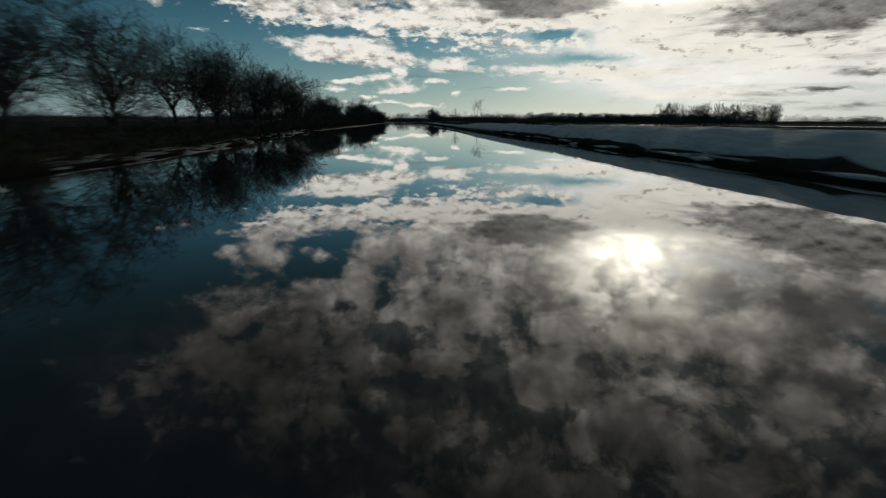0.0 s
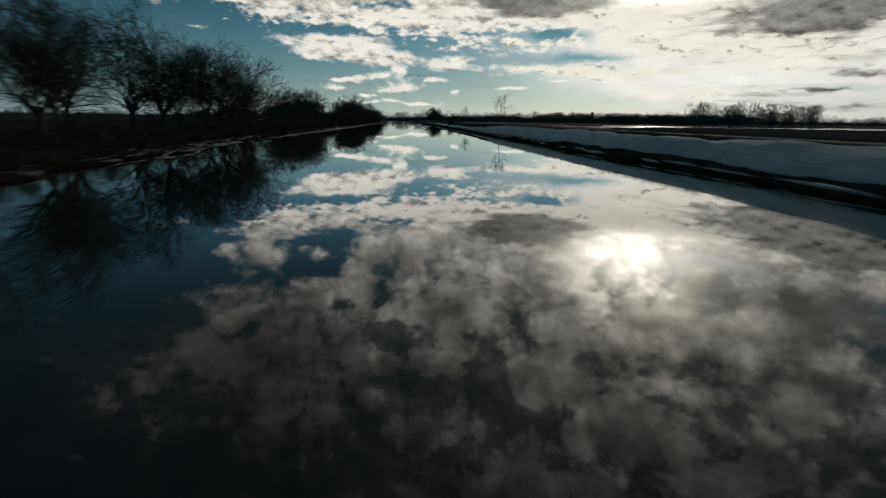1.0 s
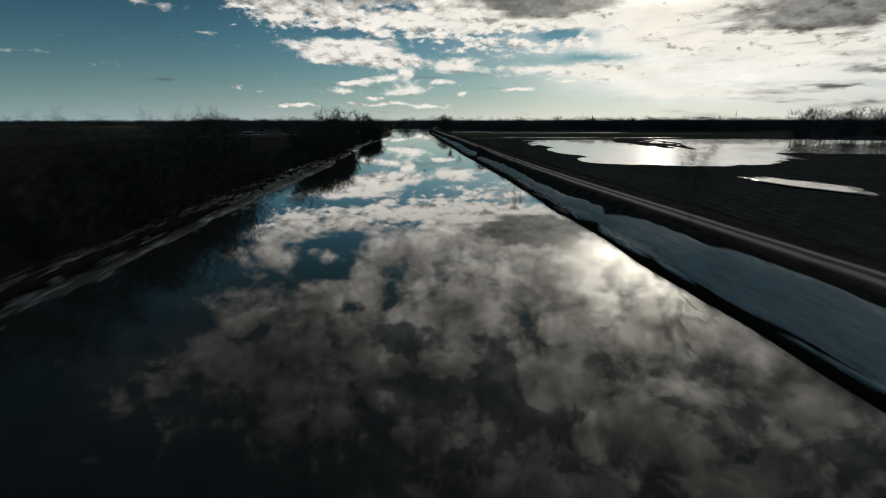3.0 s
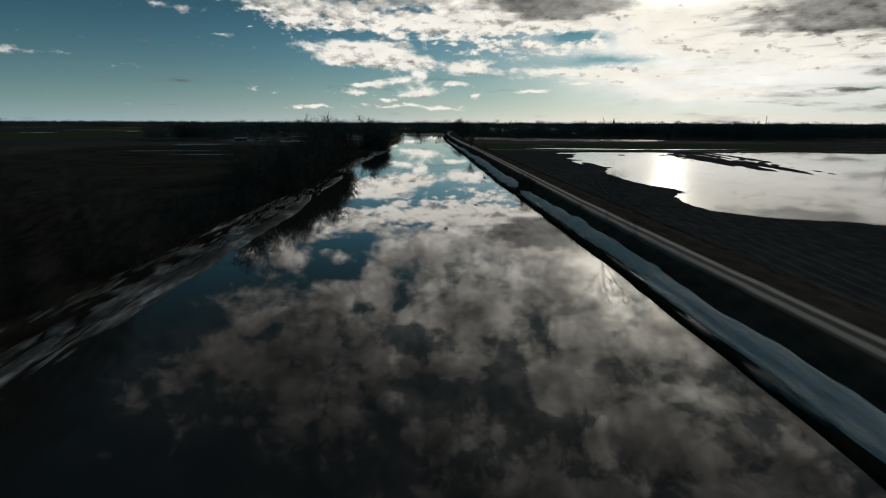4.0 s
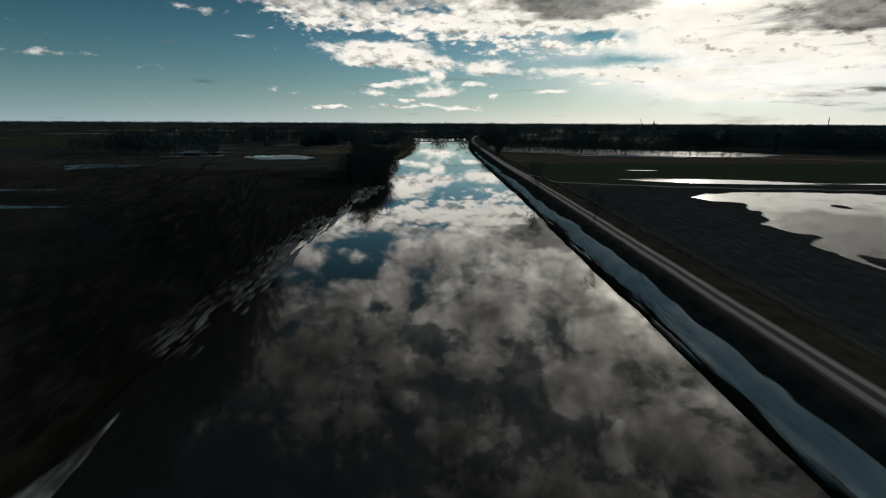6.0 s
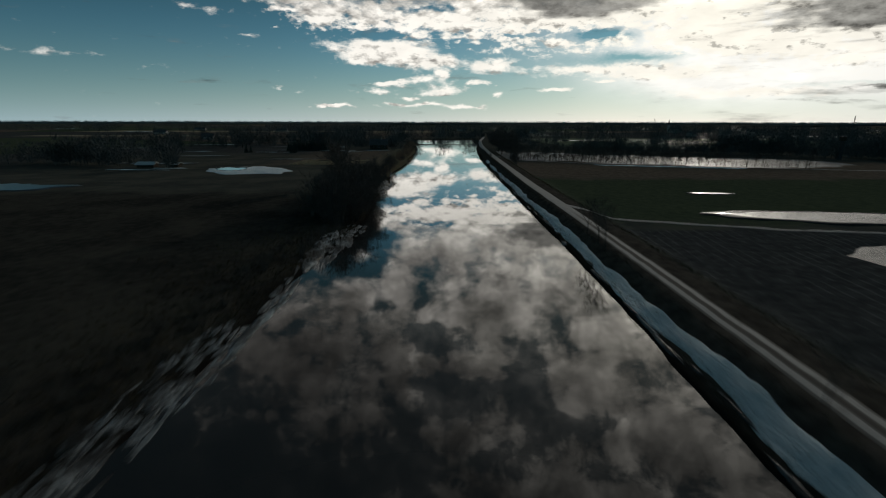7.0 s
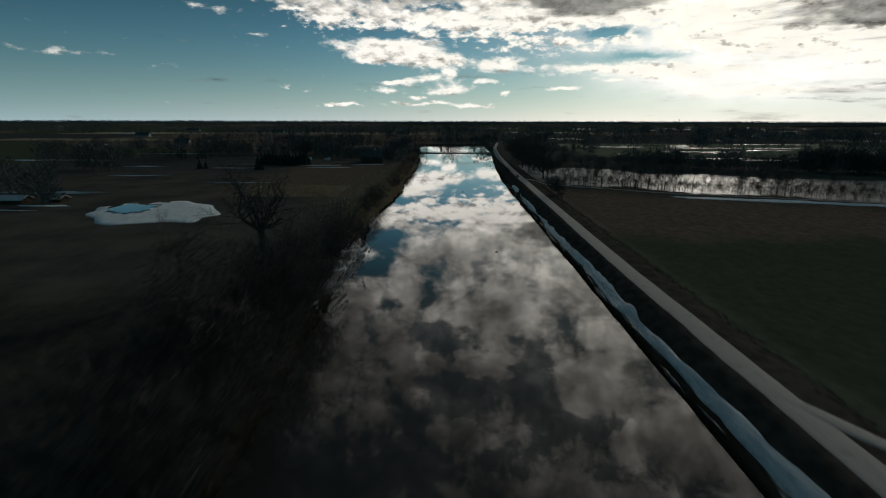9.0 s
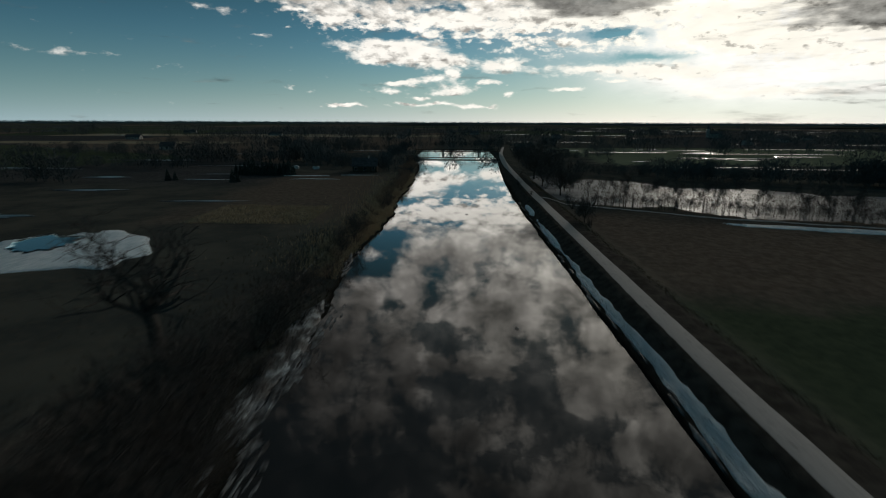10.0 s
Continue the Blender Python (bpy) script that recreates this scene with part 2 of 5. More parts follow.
lit = w.m("MULTIPLY", lit, w.m("ADD", close_up, w.m("MULTIPLY", high_up, dim)))
ceiling_lit = w.m("ADD", w.m("ADD", 0.68, w.m("MULTIPLY", w.m("ADD", sheet_cells, puffs), 0.22)), w.m("MULTIPLY", w.step(el, 11.0, 15.0), 2.0))
lit = w.m("MULTIPLY", lit, w.m("ADD", close_up, w.m("MULTIPLY", high_up, w.m("MAXIMUM", 0.35, w.m("SUBTRACT", 1.82, w.m("MULTIPLY", heaps, 1.15))))))
lit = w.m("MINIMUM", lit, ceiling_lit)
cloud_col = w.mix(w.m("MULTIPLY", wide, 1.2, clamp=True), (0.96, 0.925, 0.87), (1.0, 0.955, 0.835))
cloud_lit = w.add("ShaderNodeVectorMath", 0, (("operation", "SCALE"),), i0=cloud_col, Scale=lit)

air = w.tree.nodes.new("ShaderNodeTexSky")
air.sky_type, air.sun_disc = "NISHITA", False
air.sun_elevation, air.sun_rotation = radians(SUN_EL), radians(SUN_AZ)
air.air_density, air.dust_density, air.ozone_density = 1.0, 0.1, 3.0
AIR = 0.043
blue = w.add("ShaderNodeVectorMath", 0, (("operation", "MULTIPLY"),), i0=air.outputs[0], i1=(0.27 * AIR, 0.74 * AIR, 0.80 * AIR))
haze_col = w.mix(w.m("MULTIPLY", wide, 1.9, clamp=True), (0.205, 0.335, 0.385), (0.86, 0.80, 0.71))
blue = w.add("ShaderNodeVectorMath", 0, (("operation", "SCALE"),), i0=blue, Scale=w.m("MULTIPLY", w.m("SUBTRACT", 1.0, w.m("MULTIPLY", w.step(az, 4.0, -26.0), 0.20)), w.m("SUBTRACT", 1.0, w.m("MULTIPLY", w.m("MULTIPLY", w.step(el, 6.0, 24.0), w.m("MULTIPLY", w.step(el, 62.0, 46.0), w.step(w.m("ABSOLUTE", az), 115.0, 80.0))), 0.62))))
blue = w.mix(w.step(el, 8.0, 20.0), blue, w.add("ShaderNodeVectorMath", 0, (("operation", "MULTIPLY"),), i0=blue, i1=(1.7, 1.06, 0.76)))
sky = w.mix(haze, blue, haze_col)
sky = w.mix(veil, sky, w.add("ShaderNodeVectorMath", 0, (("operation", "SCALE"),), i0=(1.0, 0.985, 0.925), Scale=w.m("MINIMUM", w.m("ADD", 0.78, w.m("MULTIPLY", near_halo, 0.9)), ceiling_lit)))
sky = w.mix(mask, sky, cloud_lit)
shade = w.add("ShaderNodeVectorMath", 0, (("operation", "SCALE"),), i0=(1.0, 0.985, 0.91), Scale=w.m("MULTIPLY", w.m("ADD", 0.12, w.m("MULTIPLY", near_halo, 0.18)), w.m("ADD", 1.0, w.m("MULTIPLY", w.m("ADD", relief, relief_low), 1.2))))
sky = w.mix(w.m("MULTIPLY", dark_mask, 0.90), sky, shade)
thin_streak = w.m("MULTIPLY", w.m("MULTIPLY", w.step(wisp, 0.50, 0.72), w.step(saz, 18.0, 40.0)), w.m("MULTIPLY", w.step(el, 13.0, 7.0), 0.55))
sky = w.mix(thin_streak, sky, w.add("ShaderNodeVectorMath", 0, (("operation", "SCALE"),), i0=sky, Scale=0.42))
glow = w.add("ShaderNodeVectorMath", 0, (("operation", "SCALE"),), i0=(1.0, 0.925, 0.77), Scale=w.m("MULTIPLY", w.m("MULTIPLY", halo, w.step(el, 10.5, 14.0)), w.m("MULTIPLY", w.step(w.m("ADD", w.m("MULTIPLY", sheet_cells, 0.6), w.m("MULTIPLY", sheet_noise, 0.4)), 0.26, 0.72), 3.0)))
sky = w.add("ShaderNodeVectorMath", 0, (("operation", "ADD"),), i0=sky, i1=glow)
back = w.add("ShaderNodeBackground", 0, Color=sky, Strength=1.0)
outp = w.tree.nodes.new("ShaderNodeOutputWorld")
w.tree.links.new(back, outp.inputs[0])

sun = new("sun", bpy.data.lights.new("sun", "SUN"))
sun.data.energy, sun.data.angle, sun.data.color = 0.5, radians(0.55), (1.0, 0.93, 0.82)
sun.matrix_world = look((0, 0, 0), (-math.sin(radians(SUN_AZ)), -math.cos(radians(SUN_AZ)), -math.tan(radians(SUN_EL))))

# ---------------------------------------------------------------- materials


def material(name):
    mat = bpy.data.materials.new(name)
    mat.use_nodes = True
    net = Net(mat.node_tree)
    out = mat.node_tree.nodes.new("ShaderNodeOutputMaterial")
    return mat, net, out


def finish(net, out, color, rough=0.9, height=None, strength=0.4, dist=0.05, metal=0.0, ior=1.45, spec=0.5, coat=0.0):
    p = net.tree.nodes.new("ShaderNodeBsdfPrincipled")
    for k, v in (("Base Color", (*color, 1) if isinstance(color, tuple) and len(color) == 3 else color), ("Roughness", rough), ("Metallic", metal), ("IOR", ior), ("Specular IOR Level", spec)):
        sock(net.tree, p, k, v)
    if height is not None:
        b = net.tree.nodes.new("ShaderNodeBump")
        sock(net.tree, b, "Height", height)
        b.inputs["Strength"].default_value, b.inputs["Distance"].default_value = strength, dist
        net.tree.links.new(b.outputs[0], p.inputs["Normal"])
    for k, v in (("Coat Weight", coat), ("Coat Roughness", 0.01), ("Coat IOR", 1.33)):
        p.inputs[k].default_value = v
    net.tree.links.new(p.outputs[0], out.inputs[0])


def plain(name, a, b, scale=3.0, rough=0.9, strength=0.3, dist=0.03, metal=0.0, spec=0.05):
    """Two tones broken up at two scales, with fine relief."""
    mat, n, out = material(name)
    pos = n.add("ShaderNodeNewGeometry", 0)
    big = n.noise(pos, scale, 4, 0.6)
    fine = n.noise(pos, scale * 9, 4, 0.65)
    f = n.step(n.m("ADD", n.m("MULTIPLY", big, 0.65), n.m("MULTIPLY", fine, 0.35)), 0.36, 0.64)
    finish(n, out, n.mix(f, a, b), rough, fine, strength, dist, metal, spec=spec)
    return mat


def water_material(name, ripple, rough, deep, film=1.0):
    mat, n, out = material(name)
    pos = n.add("ShaderNodeNewGeometry", 0)
    x, y, z = n.split(pos)
    long_way = n.xyz(n.m("MULTIPLY", x, 0.5), n.m("MULTIPLY", y, 0.16), 0.0)
    wave = n.m("ADD", n.noise(long_way, 1.0, 3, 0.5), n.m("MULTIPLY", n.noise(pos, 2.5, 2, 0.5), 0.15))
    finish(n, out, deep, rough, wave, 1.0, ripple, ior=1.333, spec=0.5, coat=film)
    return mat


def ground_material():
    mat, n, out = material("winter_ground")
    pos = n.add("ShaderNodeNewGeometry", 0)
    x, y, z = n.split(pos)
    huge = n.noise(pos, 0.012, 3, 0.5)
    big = n.noise(pos, 0.09, 5, 0.6)
    mid = n.noise(pos, 0.9, 5, 0.65)
    fine = n.noise(pos, 7.0, 4, 0.7)
    grass = n.mix(n.step(big, 0.35, 0.65), (0.056, 0.062, 0.057), (0.099, 0.1, 0.083))
    grass = n.mix(n.m("MULTIPLY", n.step(mid, 0.45, 0.75), 0.5), grass, (0.113, 0.095, 0.071))
    soil = n.mix(n.step(mid, 0.3, 0.7), (0.042, 0.045, 0.046), (0.078, 0.081, 0.080))
    rows = n.m("SINE", n.m("ADD", n.m("MULTIPLY", n.m("SUBTRACT", n.m("MULTIPLY", x, 0.98), n.m("MULTIPLY", y, 0.12)), 5.2), n.m("MULTIPLY", big, 2.0)))
    soil = n.mix(n.m("MULTIPLY", n.step(rows, 0.5, 0.98), n.m("MULTIPLY", n.step(n.m("ADD", n.m("MULTIPLY", mid, 0.5), n.m("MULTIPLY", big, 0.5)), 0.42, 0.62), 0.6)), soil, (0.131, 0.134, 0.131))
    crop = n.mix(n.step(mid, 0.3, 0.7), (0.049, 0.065, 0.042), (0.081, 0.1, 0.062))
    stubble = n.mix(n.step(mid, 0.3, 0.7), (0.097, 0.079, 0.064), (0.169, 0.138, 0.108))
    wob = n.m("MULTIPLY", n.m("SUBTRACT", big, 0.5), 16.0)
    xw, yw = n.m("ADD", x, wob), n.m("ADD", y, wob)
    # patchwork of far fields
    vor = n.tree.nodes.new("ShaderNodeTexVoronoi")
    sock(n.tree, vor, "Vector", n.xyz(n.m("MULTIPLY", xw, 0.0042), n.m("MULTIPLY", yw, 0.0026), 0.0))
    vor.inputs["Scale"].default_value = 1.0
    pick = n.split(vor.outputs["Color"])[0]
    far = n.mix(n.step(pick, 0.25, 0.4), soil, grass)
    far = n.mix(n.step(pick, 0.5, 0.6), far, crop)
    far = n.mix(n.step(pick, 0.72, 0.85), far, stubble)
    col = n.mix(n.step(n.m("ABSOLUTE", x), 120.0, 180.0), grass, far)
    col = n.mix(n.step(yw, 440.0, 480.0), col, far)
    col = n.mix(n.box(x, y, 23.5, 900.0, -900.0, 304.5, 1.5), col, soil)
    col = n.mix(n.box(x, yw, 23.5, 160.0, 309.0, 366.0, 4.0), col, crop)
    col = n.mix(n.box(x, yw, 24.0, 160.0, 366.0, 422.0, 5.0), col, stubble)
    col = n.mix(n.m("MULTIPLY", n.box(xw, yw, -60.0, -16.0, 405.0, 490.0, 8.0), 0.85), col, stubble)
    pale = n.mix(n.step(mid, 0.3, 0.7), (0.14, 0.165, 0.11), (0.20, 0.225, 0.155))
    col = n.mix(n.box(xw, yw, 72.0, 300.0, 540.0, 690.0, 6.0), col, pale)
    straw = n.mix(n.step(mid, 0.3, 0.7), (0.20, 0.175, 0.125), (0.32, 0.28, 0.20))
    col = n.mix(n.box(xw, yw, -520.0, -20.0, 930.0, 1040.0, 10.0), col, straw)
    col = n.mix(n.box(xw, yw, -420.0, -190.0, 720.0, 770.0, 8.0), col, straw)
    # dark earth of the embankment, wet peaty meadow on the other side
    earth = n.mix(n.step(mid, 0.3, 0.7), (0.045, 0.040, 0.034), (0.098, 0.086, 0.073))
    col = n.mix(n.box(x, y, 10.0, 22.6, -900.0, 560.0, 0.8), col, earth)
    peat = n.mix(n.step(n.m("ADD", n.m("MULTIPLY", mid, 0.5), n.m("MULTIPLY", big, 0.5)), 0.38, 0.62), (0.026, 0.025, 0.023), (0.058, 0.055, 0.046))
    col = n.mix(n.m("MULTIPLY", n.box(xw, yw, -120.0, 0.0, -900.0, 338.0, 9.0), 0.85), col, peat)
    # wet mud beside water
    col = n.mix(n.step(z, 0.35, 0.02), col, (0.012, 0.011, 0.010))
    finish(n, out, col, 0.95, n.m("ADD", mid, n.m("MULTIPLY", fine, 0.5)), 0.7, 0.12, spec=0.0)
    return mat


def road_material(name, tracks):
    mat, n, out = material(name)
    pos = n.add("ShaderNodeNewGeometry", 0)
    uv = n.add("ShaderNodeUVMap", 0)
    u = n.m("ADD", n.split(uv)[0], n.m("MULTIPLY", n.m("SUBTRACT", n.noise(pos, 0.5, 3, 0.5), 0.5), 0.12))
    side = n.m("ABSOLUTE", n.m("SUBTRACT", u, 0.5))
    grit = n.noise(pos, 12.0, 4, 0.7)
    patch = n.noise(pos, 1.1, 4, 0.6)
    worn = n.mix(n.m("ADD", n.m("MULTIPLY", grit, 0.6), n.m("MULTIPLY", n.noise(n.xyz(n.m("MULTIPLY", n.split(pos)[0], 2.4), n.m("MULTIPLY", n.split(pos)[1], 0.22), 0.0), 1.6, 4, 0.6), 0.4)), (0.30, 0.275, 0.255), (0.62, 0.58, 0.545))
    base = n.mix(n.step(n.split(pos)[1], 292.0, 318.0), n.mix(grit, (0.12, 0.108, 0.098), (0.25, 0.228, 0.21)), worn)
    track = n.m("MULTIPLY", n.step(side, 0.10, 0.16), n.step(side, 0.36, 0.29))
    col = n.mix(track, base, worn)
    col = n.mix(n.m("MULTIPLY", n.m("MULTIPLY", n.step(side, 0.11, 0.03), tracks), n.step(n.split(pos)[1], 318.0, 296.0)), col, (0.055, 0.047, 0.035))
    col = n.mix(n.step(side, 0.38, 0.47), col, (0.060, 0.050, 0.036))
    col = n.mix(n.m("MULTIPLY", n.step(patch, 0.55, 0.75), 0.45), col, (0.085, 0.075, 0.065))
    finish(n, out, col, 0.9, n.m("ADD", grit, patch), 0.5, 0.03, spec=0.03)
    return mat


def snow_material():
    """Old bluish snow, pitted and wind-streaked along the river, with dirt in the hollows."""
    mat, n, out = material("old_snow")
    pos = n.add("ShaderNodeNewGeometry", 0)
    x, y, z = n.split(pos)
    along_ = n.xyz(x, n.m("MULTIPLY", y, 0.22), z)
    streak = n.noise(along_, 2.2, 5, 0.62, 0.3)
    pits = n.noise(pos, 6.5, 5, 0.68)
    big = n.noise(pos, 0.35, 4, 0.55)
    f = n.step(n.m("ADD", n.m("MULTIPLY", streak, 0.6), n.m("MULTIPLY", big, 0.4)), 0.36, 0.62)
    col = n.mix(f, (0.60, 0.71, 0.74), (0.84, 0.90, 0.92))
    col = n.mix(n.m("MULTIPLY", n.step(pits, 0.58, 0.74), 0.35), col, (0.26, 0.29, 0.29))
    finish(n, out, col, 0.7, n.m("ADD", n.m("MULTIPLY", streak, 0.8), n.m("MULTIPLY", pits, 0.5)), 0.9, 0.35, spec=0.1)
    return mat


def ice_material():
    """Broken grey ice: wet dark breaks between paler, rough crusts."""
    mat, n, out = material("grey_ice")
    pos = n.add("ShaderNodeNewGeometry", 0)
    big = n.noise(pos, 0.45, 4, 0.6)
    fine = n.noise(pos, 3.2, 6, 0.7)
    f = n.step(n.m("ADD", n.m("MULTIPLY", big, 0.5), n.m("MULTIPLY", fine, 0.5)), 0.44, 0.60)
    col = n.mix(f, (0.035, 0.036, 0.036), n.mix(n.step(fine, 0.4, 0.7), (0.17, 0.19, 0.20), (0.36, 0.39, 0.40)))
    finish(n, out, col, n.m("ADD", 0.45, n.m("MULTIPLY", f, 0.4)), fine, 0.8, 0.06, spec=0.15)
    return mat


def shore_material():
    """Wet, rotten snow over grey ice: pale crusts broken by dark soaked hollows, drawn out along the river."""
    mat, n, out = material("rotten_shore_ice")
    pos = n.add("ShaderNodeNewGeometry", 0)
    x, y, z = n.split(pos)
    along_ = n.xyz(x, n.m("MULTIPLY", y, 0.35), z)
    streak = n.noise(along_, 1.3, 6, 0.62, 0.4)
    fine = n.noise(pos, 4.0, 5, 0.7)
    f = n.step(n.m("ADD", n.m("MULTIPLY", streak, 0.65), n.m("MULTIPLY", fine, 0.35)), 0.44, 0.58)
    pale = n.mix(n.step(fine, 0.35, 0.7), (0.30, 0.34, 0.35), (0.58, 0.63, 0.64))
    f = n.m("MULTIPLY", f, n.step(n.noise(pos, 0.22, 3, 0.6), 0.42, 0.58))
    finish(n, out, n.mix(f, (0.045, 0.046, 0.045), pale), n.m("ADD", 0.42, n.m("MULTIPLY", f, 0.4)), n.m("ADD", streak, n.m("MULTIPLY", fine, 0.4)), 0.9, 0.25, spec=0.2)
    return mat


M_GROUND = ground_material()
M_SHORE = shore_material()
M_RIVER = water_material("river_water", 0.0012, 0.010, (0.026, 0.027, 0.027))
M_FLOOD = water_material("flood_water", 0.003, 0.17, (0.020, 0.019, 0.018), 0.6)
M_POND = water_material("meltwater", 0.004, 0.28, (0.04, 0.052, 0.065), 0.0)
M_ROAD = road_material("gravel_road", 0.55)
M_TRACK = road_material("field_track", 0.4)
M_SNOW = snow_material()
M_ICE = ice_material()
M_MEADOW_ICE = plain("meadow_ice", (0.10, 0.11, 0.115), (0.20, 0.215, 0.22), 0.12, 0.5, 0.15, 0.01, spec=0.035)
M_BARK = plain("dark_bark", (0.045, 0.040, 0.036), (0.10, 0.090, 0.080), 3.0, 0.95, 0.6, 0.02)
M_TWIG = plain("bare_twigs", (0.060, 0.052, 0.047), (0.12, 0.106, 0.094), 1.0, 0.95, 0.0, 0.01)
# twigs of farther woods, with aerial haze mixed into the colour as blue-grey
M_HAZY_WOODS = plain("far_bare_woods", (0.056, 0.064, 0.064), (0.112, 0.121, 0.117), 0.05, 0.95, 0.0, 0.01)
M_RUST = plain("rusty_brush", (0.20, 0.13, 0.09), (0.33, 0.22, 0.15), 1.0, 0.95, 0.0, 0.01)
M_NEEDLE = plain("spruce_needles", (0.035, 0.045, 0.040), (0.065, 0.08, 0.07), 1.5, 0.9, 0.0, 0.01)
# distance haze painted into the forest colour: paler and bluer than near twigs
M_HAZY_FOREST = plain("far_forest", (0.09, 0.13, 0.135), (0.14, 0.185, 0.19), 0.02, 0.95, 0.0, 0.01)
M_REED = plain("dry_reeds", (0.36, 0.26, 0.16), (0.56, 0.44, 0.29), 0.6, 0.9, 0.0, 0.01)
M_GRASS = plain("dead_grass", (0.04, 0.033, 0.018), (0.085, 0.07, 0.042), 0.5, 0.95, 0.0, 0.01)
M_CONCRETE = plain("weathered_concrete", (0.12, 0.115, 0.105), (0.25, 0.24, 0.22), 1.2, 0.9, 0.4, 0.02)
M_TIMBER = plain("dark_timber", (0.035, 0.028, 0.021), (0.08, 0.064, 0.048), 2.0, 0.9, 0.4, 0.02)
M_ROOF = plain("dull_roof_sheet", (0.05, 0.05, 0.052), (0.10, 0.10, 0.10), 1.0, 0.7, 0.2, 0.02)
M_PALE = plain("pale_sheet", (0.45, 0.46, 0.46), (0.62, 0.63, 0.62), 0.8, 0.6, 0.2, 0.01)
M_PLASTER = plain("grey_plaster", (0.24, 0.23, 0.21), (0.36, 0.345, 0.32), 0.8, 0.9, 0.2, 0.01)
M_GLASS = plain("dark_glass", (0.010, 0.012, 0.014), (0.016, 0.018, 0.020), 0.5, 0.08, 0.0, 0.01, spec=0.5)

# ---------------------------------------------------------------- lie of the land
LEFT_Y, LEFT_X = (-200, 20, 40, 60, 78, 100, 175, 195, 240, 258, 275, 295, 312, 328, 342, 387, 420, 522, 560, 576, 700), (-14, -13.6, -13.8, -15.5, -17.0, -17.6, -17.2, -15.2, -15.4, -15.9, -14.9, -13.4, -12.4, -12.8, -14.0, -14.9, -13.8, -14.8, -18.6, -21.0, -22.5)
RIGHT_Y, RIGHT_X = (-200, 50, 80, 110, 140, 165, 185, 210, 240, 270, 300, 345, 400, 440, 480, 523, 581, 700), (14.0, 14.0, 13.6, 13.5, 13.6, 14.2, 14.0, 13.7, 13.9, 14.1, 14.45, 14.45, 14.5, 14.8, 16.3, 18.8, 22.5, 24.0)
ROAD_Y, ROAD_X = (-200, 60, 90, 110, 125, 140, 155, 180, 200, 220, 245, 270, 300, 320, 345, 375, 405, 435, 470, 536, 600, 700), (20.2, 19.6, 19.4, 19.5, 19.1, 18.4, 18.0, 18.0, 18.2, 18.55, 18.85, 19.15, 19.35, 19.2, 19.0, 19.25, 19.5, 19.8, 20.3, 22.4, 26.4, 38.0)
RIVER_END = 668.0
ROAD_HALF = 1.6
FIELD_R, FIELD_L, FLOOD = 0.70, 0.90, 0.46


KNOTS = np.random.default_rng(12).uniform(-1, 1, 997)


def ripple(y, seed, size=1.0):
    """Uneven wandering of a line, from random knots at three spacings."""
    y = np.asarray(y, float)
    out = 0.0
    for gap, amp, shift in ((9.0, 0.34, 0), (3.3, 0.22, 211), (1.2, 0.12, 503)):
        t = y / gap + 400 + seed * 17.3 + shift
        i = np.floor(t).astype(int)
        f = t - i
        f = f * f * (3 - 2 * f)
        out = out + amp * (KNOTS[i % 997] * (1 - f) + KNOTS[(i + 1) % 997] * f)
    return size * out


def left_edge(y):
    return np.interp(y, LEFT_Y, LEFT_X) + ripple(y, 1.3, 1.6)


def right_edge(y):
    return np.interp(y, RIGHT_Y, RIGHT_X) + ripple(y, 4.2, 0.45)


def smooth_curve(y, ys, xs):
    """Linear knots rounded by averaging over 24 m."""
    y = np.asarray(y, float)
    return sum(np.interp(y + d, ys, xs) for d in (-12, -6, 0, 6, 12)) / 5


def road_mid(y):
    return smooth_curve(y, ROAD_Y, ROAD_X)


def crest(y):
    return np.interp(y, (-200, 60, 130, 700), (1.65, 1.65, 1.65, 1.65))


def lumps(x, y, s, seed):
    """Smooth value noise, -1..1, from a few crossed waves."""
    a = np.sin(x * s + seed + 1.7 * np.sin(y * s * 0.6 + seed * 2)) * np.cos(y * s * 0.9 - seed + 1.3 * np.sin(x * s * 0.7))
    b = np.sin(x * s * 2.3 - seed * 3 + 1.1 * np.sin(y * s * 1.9)) * np.cos(y * s * 2.1 + seed)
    return 0.65 * a + 0.35 * b


# flooded hollows of the right-hand fields: centre x, y, half width, half length
HOLLOWS = ((118, 248, 76, 50), (62, 214, 27, 34), (205, 222, 80, 60), (56, 250, 13, 40), (52, 188, 20, 14), (67, 291, 22, 8), (44, 455, 21, 29), (74, 438, 27, 26), (110, 424, 38, 24), (30, 468, 8, 30))


def hollow(x, y):
    d = np.zeros(np.broadcast(x, y).shape)
    for cx, cy, rx, ry in HOLLOWS:
        d = np.maximum(d, 1.25 - np.sqrt(((x - cx) / rx) ** 2 + ((y - cy) / ry) ** 2))
    u, v = 0.98 * x - 0.2 * y, 0.2 * x + 0.98 * y
    d = d + 0.05 * lumps(x, y, 0.07, 2.0) + 0.07 * lumps(u, v * 0.10, 0.55, 5.0) + 0.05 * lumps(u, v * 0.07, 1.5, 8.0)
    band = np.clip(1.1 - np.hypot((u - 31) / 15, (v - 268) / 40), 0, 1)
    d = d - band * (0.75 + 1.1 * lumps(u, v * 0.05, 1.25, 4.0))
    return np.clip((d - 0.18) / 0.2, 0, 1)


